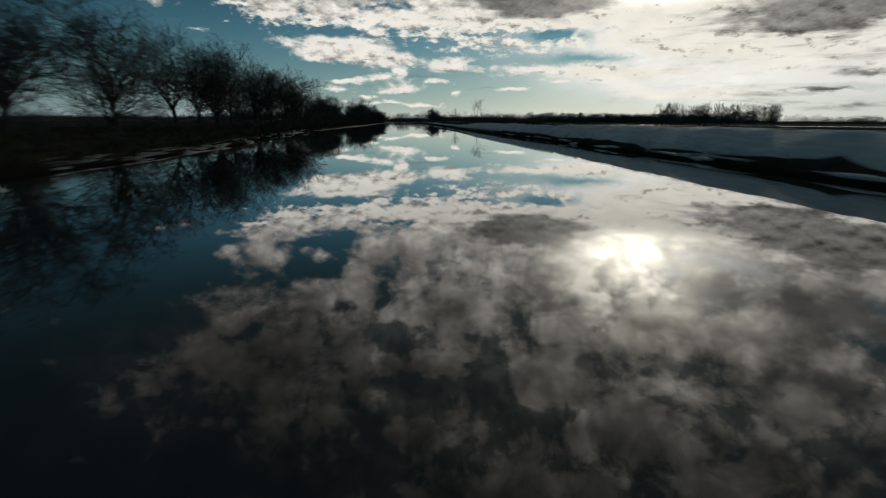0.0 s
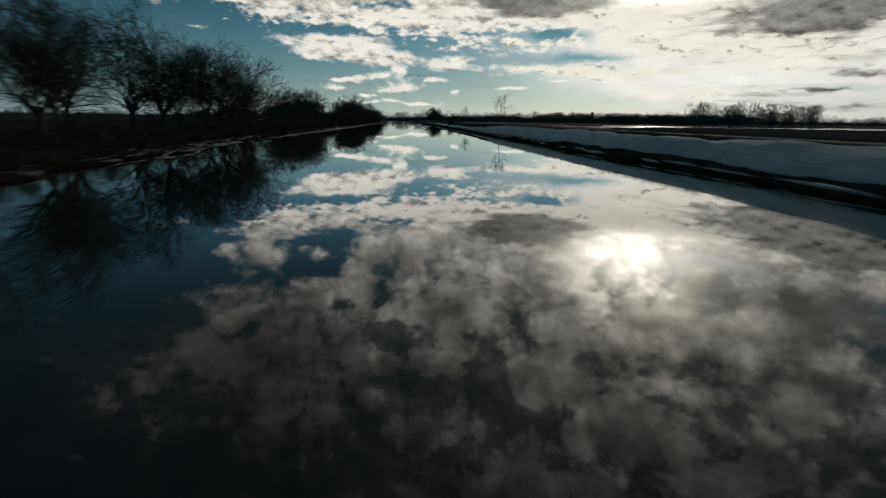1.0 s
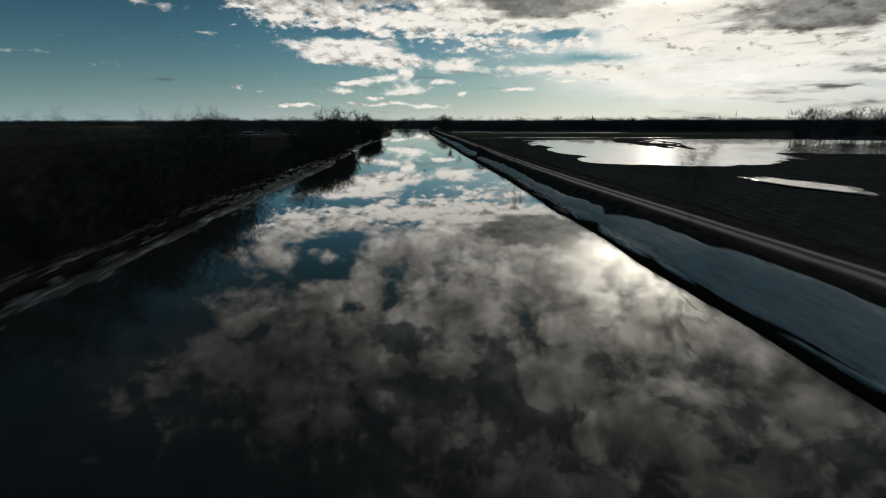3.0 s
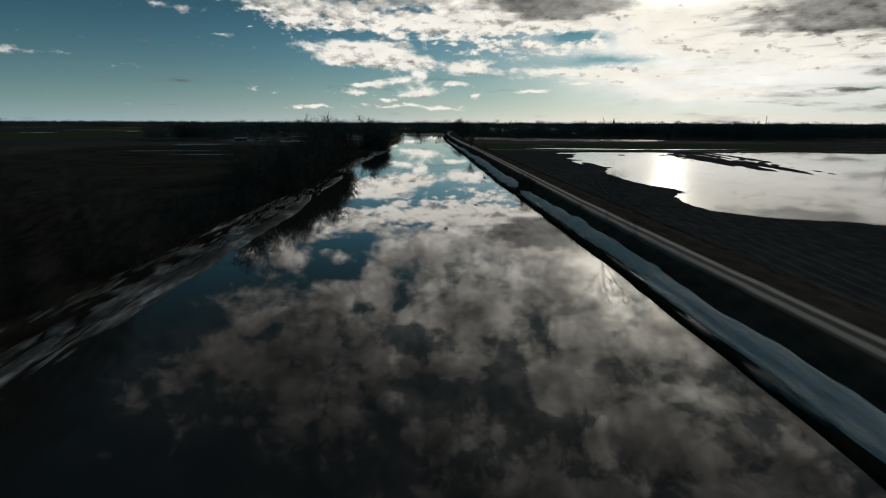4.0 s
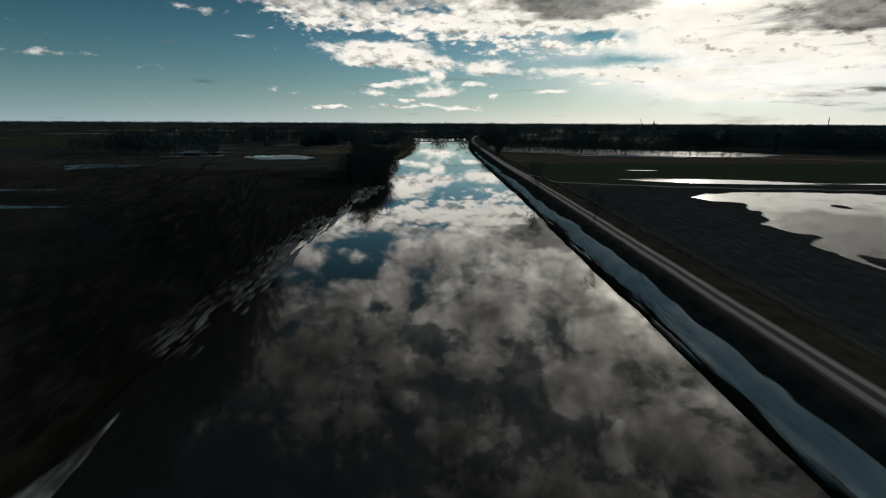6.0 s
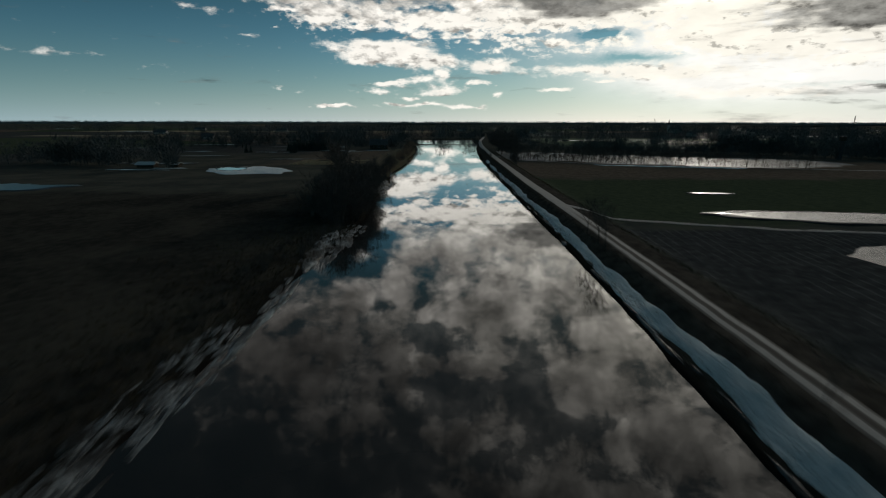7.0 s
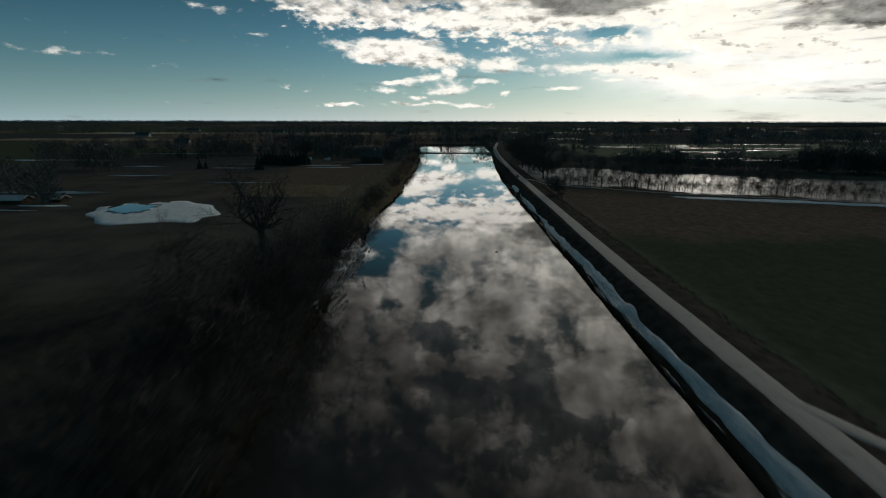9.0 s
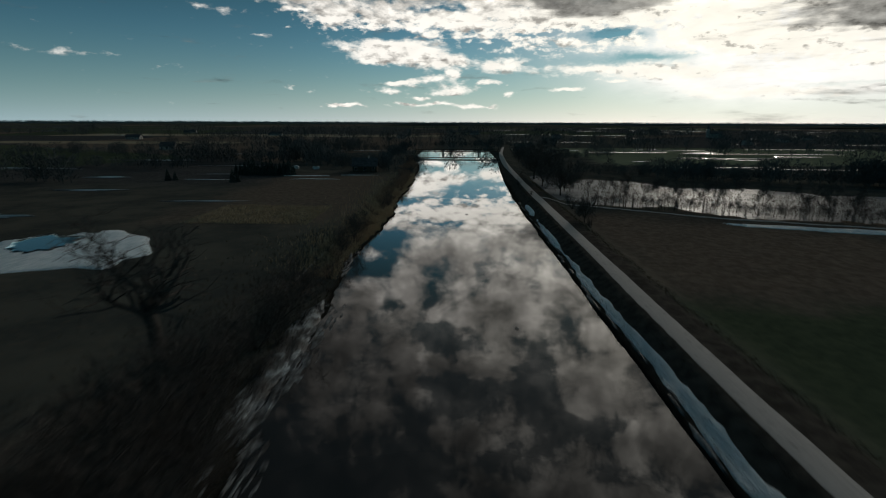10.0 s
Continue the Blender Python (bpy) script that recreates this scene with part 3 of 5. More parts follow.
def land(x, y):
    """Height of the ground."""
    x, y = np.asarray(x, float), np.asarray(y, float)
    x, y = np.broadcast_arrays(x, y)
    dr, dl = x - right_edge(y), left_edge(y) - x
    k = crest(y)
    mid = road_mid(y)
    bank = np.interp(dr, (-6, -1.2, 0, 0.5, 1.2, 2.2, 3.4), (-1.6, -0.7, -0.03, 0.16, 0.28, 0.6, 1.0)) 
    bank = np.where(dr > 1.2, 0.28 + (bank - 0.28) / 0.72 * (k - 0.28), bank)
    down = np.clip((x - (mid + ROAD_HALF + 0.6)) / 4.5, 0, 1)
    down = down * down * (3 - 2 * down)
    rough = 0.05 * lumps(x, y, 0.35, 1.0) + 0.03 * lumps(x, y, 1.3, 3.0)
    right = bank * (1 - down) + (FIELD_R + rough) * down - 0.5 * hollow(x, y) * down + np.where(np.abs(x - mid) > ROAD_HALF + 0.3, rough, 0) * np.clip(dr, 0, 1)
    left = np.interp(dl, (-6, -1.2, 0, 0.5, 2.6, 4.5, 8), (-1.6, -0.6, -0.03, 0.14, 0.3, 0.75, FIELD_L)) + (0.08 * lumps(x, y, 0.3, 7.0) + 0.05 * lumps(x, y, 1.1, 9.0)) * np.clip(dl, 0, 1)
    z = np.where(x > (left_edge(y) + right_edge(y)) / 2, right, left)
    end = np.clip((y - RIVER_END) / 6 + 0.02 * (x ** 2) ** 0.5, 0, 1) * (y > RIVER_END - 8)
    z = np.where(z < FIELD_R, z * (1 - end) + FIELD_R * end, z)
    far = np.clip((np.hypot(x, y - 300) - 900) / 2500, 0, 1)
    return z + far * 2.0 * lumps(x, y, 0.0021, 3.0)


def part(name, bm, mat, parent, label=""):
    me = bpy.data.meshes.new(name)
    bm.to_mesh(me)
    bm.free()
    me.materials.append(mat)
    ob = new(name, me)
    ob.parent = parent
    return tagged(ob, label)


def solid(name, verts, faces, mat, parent=None, smooth=False):
    me = bpy.data.meshes.new(name)
    me.from_pydata([tuple(map(float, v)) for v in verts], [], [tuple(map(int, f)) for f in faces])
    me.update()
    me.materials.append(mat)
    if smooth:
        me.polygons.foreach_set("use_smooth", [True] * len(me.polygons))
    ob = new(name, me)
    ob.parent = parent
    return ob


def holder(name, x, y, z, label, category, group="", turn=0.0, kind=""):
    e = new(name)
    e.matrix_world = pose(x, y, z, 0, 0, turn)
    return tagged(e, label, category, group, kind)


def grid_faces(ny, nx):
    i = np.arange(ny - 1)[:, None] * nx + np.arange(nx - 1)[None, :]
    return np.stack([i, i + 1, i + nx + 1, i + nx], -1).reshape(-1, 4)


def spread(*pieces):
    """Lines of a grid: (from, to, spacing) stretches joined."""
    out = []
    for a, b, d in pieces:
        out.extend(np.arange(a, b, d).tolist())
    return np.array(out + [pieces[-1][1]])


gx = np.concatenate([-np.geomspace(4600, 215, 26)[:-1], spread((-210, -60, 5), (-60, -26, 2), (-26, -10, 0.5), (-10, 12, 4), (12, 28, 0.5), (28, 60, 2), (60, 125, 1.2), (125, 180, 2.5), (180, 300, 5)), np.geomspace(300, 4600, 26)[1:]])
gy = np.concatenate([-np.geomspace(4600, 62, 18)[:-1], spread((-60, 20, 4), (20, 480, 1.6), (480, 700, 2.5)), np.geomspace(702, 4600, 40)])
GX, GY = np.meshgrid(gx, gy)
GZ = land(GX, GY)
ground = solid("ground", np.stack([GX, GY, GZ], -1).reshape(-1, 3), grid_faces(len(gy), len(gx)), M_GROUND, smooth=True)
tagged(ground, "dark wet winter fields and grassy river banks", "ground", kind="structure")


def sheet(name, x0, x1, y0, y1, z, mat, label):
    ob = solid(name, [(x0, y0, z), (x1, y0, z), (x1, y1, z), (x0, y1, z)], [(0, 1, 2, 3)], mat)
    return tagged(ob, label, "water", kind="structure")


sheet("river_water", -30, 30, -400, RIVER_END + 6, 0.0, M_RIVER, "calm dark river water mirroring the clouds")
sheet("flood_water", 28, 330, 120, 350, FLOOD, M_FLOOD, "shallow flood water standing on the fields")
sheet("meadow_ice", 24, 330, 360, 520, FLOOD, M_MEADOW_ICE, "dull grey half-frozen flood water on a meadow")


def ribbon(name, mid, half, y0, y1, dy, mat, lift, columns=9, ragged=0.0, seed=1.0, crown=0.0, parent=None, bottom=True):
    """A strip along the river, laid on the ground; mid and half are functions of y."""
    ys = np.arange(y0, y1 + dy / 2, dy)
    us = np.linspace(0, 1, columns)
    m_, h_ = mid(ys), half(ys)
    lo = m_ - h_ + ragged * ripple(ys, seed, 1.6)
    hi = m_ + h_ + ragged * ripple(ys, seed + 2.0, 1.6)
    X = lo[:, None] + (hi - lo)[:, None] * us[None, :]
    Y = np.repeat(ys[:, None], columns, 1)
    prof = (4 * us * (1 - us)) ** 0.5
    Z = np.maximum(land(X, Y), -0.02) + lift * prof[None, :] + crown * prof[None, :] - 0.04 * (1 - prof[None, :])
    ob = solid(name, np.stack([X, Y, Z], -1).reshape(-1, 3), grid_faces(len(ys), columns), mat, parent, True)
    uv = ob.data.uv_layers.new(name="UVMap")
    u_all = np.repeat(us[None, :], len(ys), 0).reshape(-1)
    v_all = Y.reshape(-1) * 0.1
    idx = np.empty(len(ob.data.loops), int)
    ob.data.loops.foreach_get("vertex_index", idx)
    uv.data.foreach_set("uv", np.stack([u_all[idx], v_all[idx]], -1).reshape(-1))
    return ob


tagged(ribbon("road", road_mid, lambda y: 1.1 + 0.04 * np.clip((y - 290) / 30, 0, 1), -150, 680, 2.0, M_ROAD, 0.07, 11, 0.12, 3.0), "pale gravel road with two worn wheel tracks", "road", kind="structure")


def along(path, half, dy, mat, name, lift, ragged, seed):
    """A strip that follows a list of plan points."""
    pts = np.array(path, float)
    d = np.r_[0, np.cumsum(np.hypot(*np.diff(pts, axis=0).T))]
    s = np.arange(0, d[-1], dy)
    X, Y = np.interp(s, d, pts[:, 0]), np.interp(s, d, pts[:, 1])
    for _ in range(6):
        X[1:-1], Y[1:-1] = (X[:-2] + 2 * X[1:-1] + X[2:]) / 4, (Y[:-2] + 2 * Y[1:-1] + Y[2:]) / 4
    tx, ty = np.gradient(X), np.gradient(Y)
    l = np.hypot(tx, ty)
    nx, ny = ty / l, -tx / l
    us = np.linspace(0, 1, 7)
    off = (us * 2 - 1) * half
    wob = ragged * ripple(s, seed)
    VX = X[:, None] + nx[:, None] * (off[None, :] + wob[:, None])
    VY = Y[:, None] + ny[:, None] * (off[None, :] + wob[:, None])
    prof = (4 * us * (1 - us)) ** 0.5
    VZ = land(VX, VY) + lift * prof - 0.04 * (1 - prof)
    ob = solid(name, np.stack([VX, VY, VZ], -1).reshape(-1, 3), grid_faces(len(s), 7)[:, ::-1], mat, None, True)
    uv = ob.data.uv_layers.new(name="UVMap")
    idx = np.empty(len(ob.data.loops), int)
    ob.data.loops.foreach_get("vertex_index", idx)
    ua = np.repeat(us[None, :], len(s), 0).reshape(-1)
    uv.data.foreach_set("uv", np.stack([ua[idx], idx * 0.01], -1).reshape(-1))
    return ob


tagged(along(((19.3, 320), (21.6, 315.6), (25.4, 312.2), (34, 308.5), (48, 304.4), (60, 302), (110, 298), (200, 295), (330, 291)), 0.8, 1.0, M_TRACK, "field_track", 0.08, 0.15, 2.0), "narrow pale dirt track branching off the road", "track", kind="structure")

tagged(along(((19.4, 436), (25, 431), (36.6, 424), (55.6, 413), (79.5, 405), (120, 392), (180, 372)), 0.7, 1.0, M_TRACK, "footpath", 0.08, 0.2, 4.0), "narrow pale path along the flooded meadow", "path", kind="structure")

tagged(along(((-20.1, 368), (-19.8, 388), (-18.6, 420), (-17.2, 449), (-18.5, 490)), 0.2, 1.0, M_TRACK, "footpath", 0.07, 0.3, 6.0), "narrow trodden path through dry grass on the bank", "path", kind="structure")

# ---------------------------------------------------------------- snow, ice and puddles
rng = np.random.default_rng(7)


def patch(name, cx, cy, rx, ry, mat, label, category, lift=0.06, ragged=0.18, turn=0.0, seed=0, dome=0.0, rings=5, kind="structure"):
    """A low sheet with an uneven outline lying on the ground."""
    r = np.random.default_rng(seed + int(abs(cx) * 7 + abs(cy) * 13))
    n = 56
    a = np.linspace(0, 2 * math.pi, n, endpoint=False)
    rad = 1 + sum(ragged * r.uniform(0.3, 1) / (0.6 + 0.45 * k) * np.sin(k * a + r.uniform(0, 6.28)) for k in range(1, 13))
    c, s_ = math.cos(radians(turn)), math.sin(radians(turn))
    verts, faces = [], []
    base = float(np.median(land(cx + rx * 0.6 * np.cos(a), cy + ry * 0.6 * np.sin(a))))
    steps_ = list(np.linspace(0, 1, rings)) + [1.012]
    rings = len(steps_) - 1
    for i, f in enumerate(steps_):
        x, y = rx * rad * f * np.cos(a), ry * rad * f * np.sin(a)
        X, Y = cx + c * x - s_ * y, cy + s_ * x + c * y
        if dome:
            Z = land(X, Y) + lift + dome * (1 - f ** 3) - (0.09 if i == rings else 0)
        else:
            Z = np.full(n, base + lift + 0.05) - (0.12 if i == rings else 0)
        verts += list(zip(X, Y, Z))
    for i in range(rings):
        for k in range(n):
            q = (k + 1) % n
            faces.append((i * n + k, (i + 1) * n + k, (i + 1) * n + q, i * n + q))
    ob = solid(name, verts, faces, mat, None, True)
    return tagged(ob, label, category, kind=kind)


def snow_run(y0, y1, a, b, ragged, seed, lift=0.12):
    """Old snow on the bank between two distances from the water's edge."""
    ends = lambda y: np.clip(np.minimum(y - y0, y1 - y) / 3.0, 0.02, 1)
    ob = ribbon("snow_bank", lambda y: np.interp(y, RIGHT_Y, RIGHT_X) + (a(y) + b(y)) / 2, lambda y: (b(y) - a(y)) / 2 * ends(y), y0, y1, 0.8, M_SNOW, lift, 13, ragged, seed)
    return tagged(ob, "strip of old bluish snow lying on the river bank", "snow", kind="structure")


snow_a = lambda y: np.interp(y, (-60, 60, 95, 130, 150, 180, 200, 262, 350, 440), (1.7, 1.5, 1.0, 0.7, 0.55, 0.65, 0.8, 0.85, 1.0, 0.95))
snow_b = lambda y: np.interp(y, (-60, 60, 95, 110, 130, 150, 200, 240, 262, 300, 350, 440), (4.0, 3.6, 3.3, 3.2, 2.7, 2.3, 2.1, 2.5, 2.3, 2.0, 2.0, 1.5))
snow_run(-60, 132, snow_a, snow_b, 0.55, 1.7)
snow_run(130, 200.5, snow_a, snow_b, 0.42, 3.3)
snow_run(203.5, 412, snow_a, snow_b, 0.5, 5.1)
snow_run(416, 430, lambda y: 0 * y + 1.1, lambda y: 0 * y + 2.2, 0.3, 2.2)
# ragged small remnants lower on the bank
for y in np.arange(4, 440, 4.5):
    yy = y + rng.uniform(-2.5, 2.5)
    d = rng.uniform(0.35, 1.1)
    patch("snow_patch", float(right_edge(yy)) + d, yy, rng.uniform(0.08, 0.26), rng.uniform(0.6, 2.6), M_SNOW if y < 130 else M_ICE, "small remnant of old snow above the water", "snow", 0.03, 0.3, 0, 3, 0.05, 3)

# grey ice and snow left in streaks along the other shore: start, end, from and to the water's edge, pieces a metre
def ice_streaks(y0, y1, a, b, dense, wide_, seed):
    r = np.random.default_rng(seed)
    v, f = [], []
    for _ in range(int((y1 - y0) * dense)):
        cy = r.uniform(y0, y1)
        near = min(cy - y0, y1 - cy) / (y1 - y0)
        cx = float(left_edge(cy)) - r.uniform(a, b) - 0.3 * r.normal()
        ln, wd = r.uniform(0.4, 2.6) * (0.4 + near), r.uniform(0.06, 0.30) * (0.5 + near) * wide_
        n = 11
        t = np.linspace(0, 2 * math.pi, n, endpoint=False)
        rad = r.uniform(0.55, 1.25, n)
        slope = float(left_edge(cy + 1.0) - left_edge(cy - 1.0)) / 2
        Y = cy + ln * rad * np.sin(t)
        X = cx + wd * rad * np.cos(t) - slope * 0.6 * (Y - cy)
        z = max(float(land(cx, cy)), 0.0) + r.uniform(0.02, 0.09)
        k = len(v)
        Z = np.maximum(land(X, Y), -0.01)
        v += list(zip(X, Y, np.maximum(Z + 0.03, z - 0.04)))
        v += list(zip(X * 1.0, Y, Z - 0.08))
        v.append((cx, cy, max(z, float(land(cx, cy)) + 0.05)))
        for q in range(n):
            p = (q + 1) % n
            f += [(k + q, k + p, k + 2 * n), (k + n + q, k + n + p, k + p), (k + n + q, k + p, k + q)]
    ob = solid("ice_shelf", v, f, M_ICE)
    return tagged(ob, "streaks of grey ice and snow left on the shore", "ice", kind="stuff")


for k, row in enumerate(((20, 56, 0.2, 1.8, 1.6, 1.0), (58, 98, 0.2, 1.9, 1.8, 1.0), (96, 140, -1.6, -0.4, 2.0, 1.2), (136, 180, -2.0, 0.4, 4.2, 1.9), (110, 180, 1.4, 2.2, 1.6, 1.2), (178, 206, -0.6, 1.8, 4.4, 1.5), (208, 222, 0.0, 1.2, 1.4, 1.0), (232, 274, -0.9, 2.2, 6.0, 1.7), (276, 288, -0.3, 1.0, 1.6, 1.2), (288, 310, -0.9, 1.8, 6.0, 1.7), (336, 366, -1.3, 1.4, 5.0, 1.5), (376, 388, -0.2, 1.0, 2.2, 1.0))):
    ice_streaks(*row, 40 + k)



def shore_ice(y0, y1, ys, inner, outer, seed):
    """A shelf of wet snow and ice along the left shore, partly out over the water."""
    ends = lambda y: np.clip(np.minimum(y - y0, y1 - y) / 3.5, 0.03, 1)
    lo, hi = (lambda y: np.interp(y, ys, outer)), (lambda y: np.interp(y, ys, inner))
    ob = ribbon("ice_shelf", lambda y: (lo(y) + hi(y)) / 2, lambda y: (hi(y) - lo(y)) / 2 * ends(y), y0, y1, 0.45, M_SHORE, 0.10, 13, 0.45, seed)
    co = np.empty(len(ob.data.vertices) * 3)
    ob.data.vertices.foreach_get("co", co)
    co = co.reshape(-1, 3)
    co[:, 2] += 0.07 * lumps(co[:, 0] * 1.4, co[:, 1], 1.7, seed) + 0.03 * lumps(co[:, 0], co[:, 1], 4.6, seed + 3)
    ob.data.vertices.foreach_set("co", co.reshape(-1))
    return tagged(ob, "shelf of wet grey snow and ice along the shore", "ice", kind="structure")


shore_ice(112, 150, (112, 130, 150), (-16.4, -15.6, -15.6), (-17.2, -17.0, -16.8), 2.1)
shore_ice(150, 199, (150, 166, 180, 188, 199), (-14.9, -14.3, -13.6, -13.5, -14.6), (-16.4, -16.2, -16.0, -15.6, -15.3), 3.4)
shore_ice(172, 200, (172, 187, 200), (-18.3, -17.9, -17.2), (-18.9, -18.4, -17.5), 4.2)
shore_ice(204, 226, (204, 212, 226), (-14.4, -13.9, -14.4), (-15.1, -15.4, -15.3), 5.7)
shore_ice(266, 284, (266, 275, 284), (-13.9, -13.7, -14.0), (-14.6, -15.0, -14.9), 6.3)
shore_ice(287, 306, (287, 296, 306), (-14.0, -14.1, -14.7), (-15.4, -16.6, -15.8), 7.9)
shore_ice(340, 367, (340, 350, 354, 367), (-15.0, -14.2, -13.4, -14.2), (-15.9, -16.8, -16.8, -16.2), 8.8)

# puddles and snow on the fields
PUDDLES = ((63, 312.6, 20, 5.2, -7), (104, 308, 18, 1.8, -3), (55, 339, 4.8, 1.2, -3), (45.5, 148, 3.2, 8, 8), (120, 528, 30, 1.8, 1), (130, 662, 10, 1.8, 0), (160, 640, 11, 2.0, 0), (200, 622, 34, 2.2, -4), (92, 560, 6, 1.2, 0), (152, 570, 9, 1.5, 0), (60, 640, 9, 1.6, 4), (76, 652, 10, 1.4, 12), (44, 660, 9, 1.2, 0), (150, 520, 30, 1.6, -2))
for cx, cy, rx, ry, turn in PUDDLES:
    patch("puddle", cx, cy, rx, ry, M_FLOOD, "shallow puddle standing on the winter field", "puddle", 0.09, 0.16, turn, 1)
for k in range(70):
    far_y = float(560 + 1500 * rng.random() ** 1.6)
    side = 1 if k % 5 else -1
    cx = side * float(rng.uniform(70 if side > 0 else 140, 120 + far_y * 0.75))
    patch("puddle", cx, far_y, float(rng.uniform(6, 34)) * (1 + far_y / 2500), float(rng.uniform(1.2, 4.0)) * (1 + far_y / 1500), M_FLOOD, "long puddle on a distant field", "puddle", 0.05, 0.2, float(rng.uniform(-6, 6)), 2, rings=2)
for cx, cy, rx, ry in ((-172, 508, 24, 4), (-116, 479, 8, 1.8), (-80, 491, 12, 1.0), (-100, 409, 12, 2.2), (-62, 277, 9, 1.2), (-86, 294, 13, 1.5), (-62, 430, 8, 1.0), (-104, 447, 10, 1.4), (-150, 552, 22, 2.0), (-95, 524, 14, 1.0), (-130, 600, 30, 1.6), (-60, 640, 30, 1.4), (-96, 347, 9, 8)):
    patch("puddle", cx, cy, rx, ry, M_POND, "thin meltwater puddle in dark grass", "puddle", 0.02, 0.42, 2, 4)
# pond on the near field with a rim of snow
patch("snow_field", -58.0, 385.5, 14.6, 9.6, M_SNOW, "rim of old snow round a meltwater pond", "snow", 0.05, 0.16, -38, 8, 0.06, 8)
patch("pond", -64.4, 387.2, 4.6, 6.4, M_RIVER, "meltwater pond inside a rim of snow", "pond", 0.10, 0.20, 30, 9)
patch("snow_field", 76, 401.5, 24, 2.0, M_SNOW, "strip of old snow beside the flooded meadow", "snow", 0.05, 0.2, -15, 3, 0.06)
for cx, cy, rx, ry in ((-52, 487, 9, 0.8), (-82, 474, 7, 0.5), (-45, 477, 8, 0.5), (-92, 386, 8, 0.7), (-34, 490, 6, 0.6), (-84, 391, 5, 0.8)):
    patch("snow_patch", cx, cy, rx, ry, M_SNOW, "thin streak of snow on dark grass", "snow", 0.04, 0.3, 0, 5, 0.04)

# ---------------------------------------------------------------- bare trees


class Wood:
    """Collects tapered round limbs into one mesh."""

    def __init__(self):
        self.v, self.f = [], []

    def limb(self, p, q, r, s, sides):
        d = (q - p)
        if d.length < 1e-5:
            return
        a = d.orthogonal().normalized()
        b = d.normalized().cross(a)
        k = len(self.v)
        for c, rad in ((p, r), (q, s)):
            for i in range(sides):
                t = 2 * math.pi * i / sides
                self.v.append(c + (a * math.cos(t) + b * math.sin(t)) * rad)
        for i in range(sides):
            j = (i + 1) % sides
            self.f.append((k + i, k + j, k + sides + j, k + sides + i))

    def mesh(self, name, mat):
        me = bpy.data.meshes.new(name)
        me.from_pydata([tuple(x) for x in self.v], [], self.f)
        me.update()
        me.materials.append(mat)
        return me


TWIG = [0.015]   # least radius of a twig


def grow(rnd, trunk, crown, p, d, length, r, level, last, spread_, lift, split, low_limb=0.22):
    """One limb in bent pieces, then its side limbs."""
    steps = (5, 4, 3, 1, 1)[min(level, 4)]
    r = max(r, TWIG[0])
    target = trunk if level < 2 else crown
    sides = (7, 5, 4, 3, 3, 3)[min(level, 5)]
    pts = [p]
    for i in range(steps):
        d = (d + Vector((rnd.gauss(0, 1), rnd.gauss(0, 1), rnd.gauss(0, 0.7))) * (0.07 + 0.06 * level) + Vector((0, 0, lift * 0.06))).normalized()
        q = p + d * (length / steps)
        r2 = r * (0.86 if level else 0.88)
        target.limb(p, q, r, r2, sides)
        p, r = q, r2
        pts.append(p)
    if level >= last:
        return
    n = split[min(level, len(split) - 1)]
    for k in range(n):
        f = 0.34 + 0.66 * (k + rnd.random()) / n if level else low_limb + (1 - low_limb) * (k + rnd.random()) / n
        f = min(f, 1.0)
        i = min(int(f * steps), steps - 1)
        base = pts[i].lerp(pts[i + 1], f * steps - i)
        ang = rnd.uniform(0, 2 * math.pi)
        side = d.orthogonal().normalized()
        side.rotate(Matrix.Rotation(ang, 3, d))
        open_ = spread_ if level else spread_ * (1.5 - 0.75 * f)
        open_ = min(open_ * (1.15 if level > 1 else 1.0), 1.0)
        out = (d * (1 - open_ * rnd.uniform(0.75, 1.1)) + side * open_ * rnd.uniform(0.8, 1.2) + Vector((0, 0, lift * (0.22 if level else 0.1)))).normalized()
        grow(rnd, trunk, crown, base, out, length * rnd.uniform(0.52, 0.78) * (1.0 if level else 1.22 - 0.62 * f), r * rnd.uniform(0.42, 0.62) * (1.0 if level else 1.5 - 0.7 * f), level + 1, last, spread_, lift, split)


def tree_meshes(seed, height, spread_=0.62, lift=0.5, split=(10, 6, 5, 6), last=4, thick=0.018, bare=0.55, mat=None):
    rnd = random.Random(seed)
    trunk, crown = Wood(), Wood()
    length = height * bare
    r = height * thick
    # flared foot
    trunk.limb(Vector((0, 0, -0.4)), Vector((0, 0, 0.35)), r * 1.45, r, 8)
    grow(rnd, trunk, crown, Vector((0, 0, 0.3)), Vector((rnd.gauss(0, 0.05), rnd.gauss(0, 0.05), 1)).normalized(), length * 1.25, r, 0, last, spread_, lift, split)
    return trunk.mesh("trunk", M_BARK), crown.mesh("crown", mat or M_TWIG)


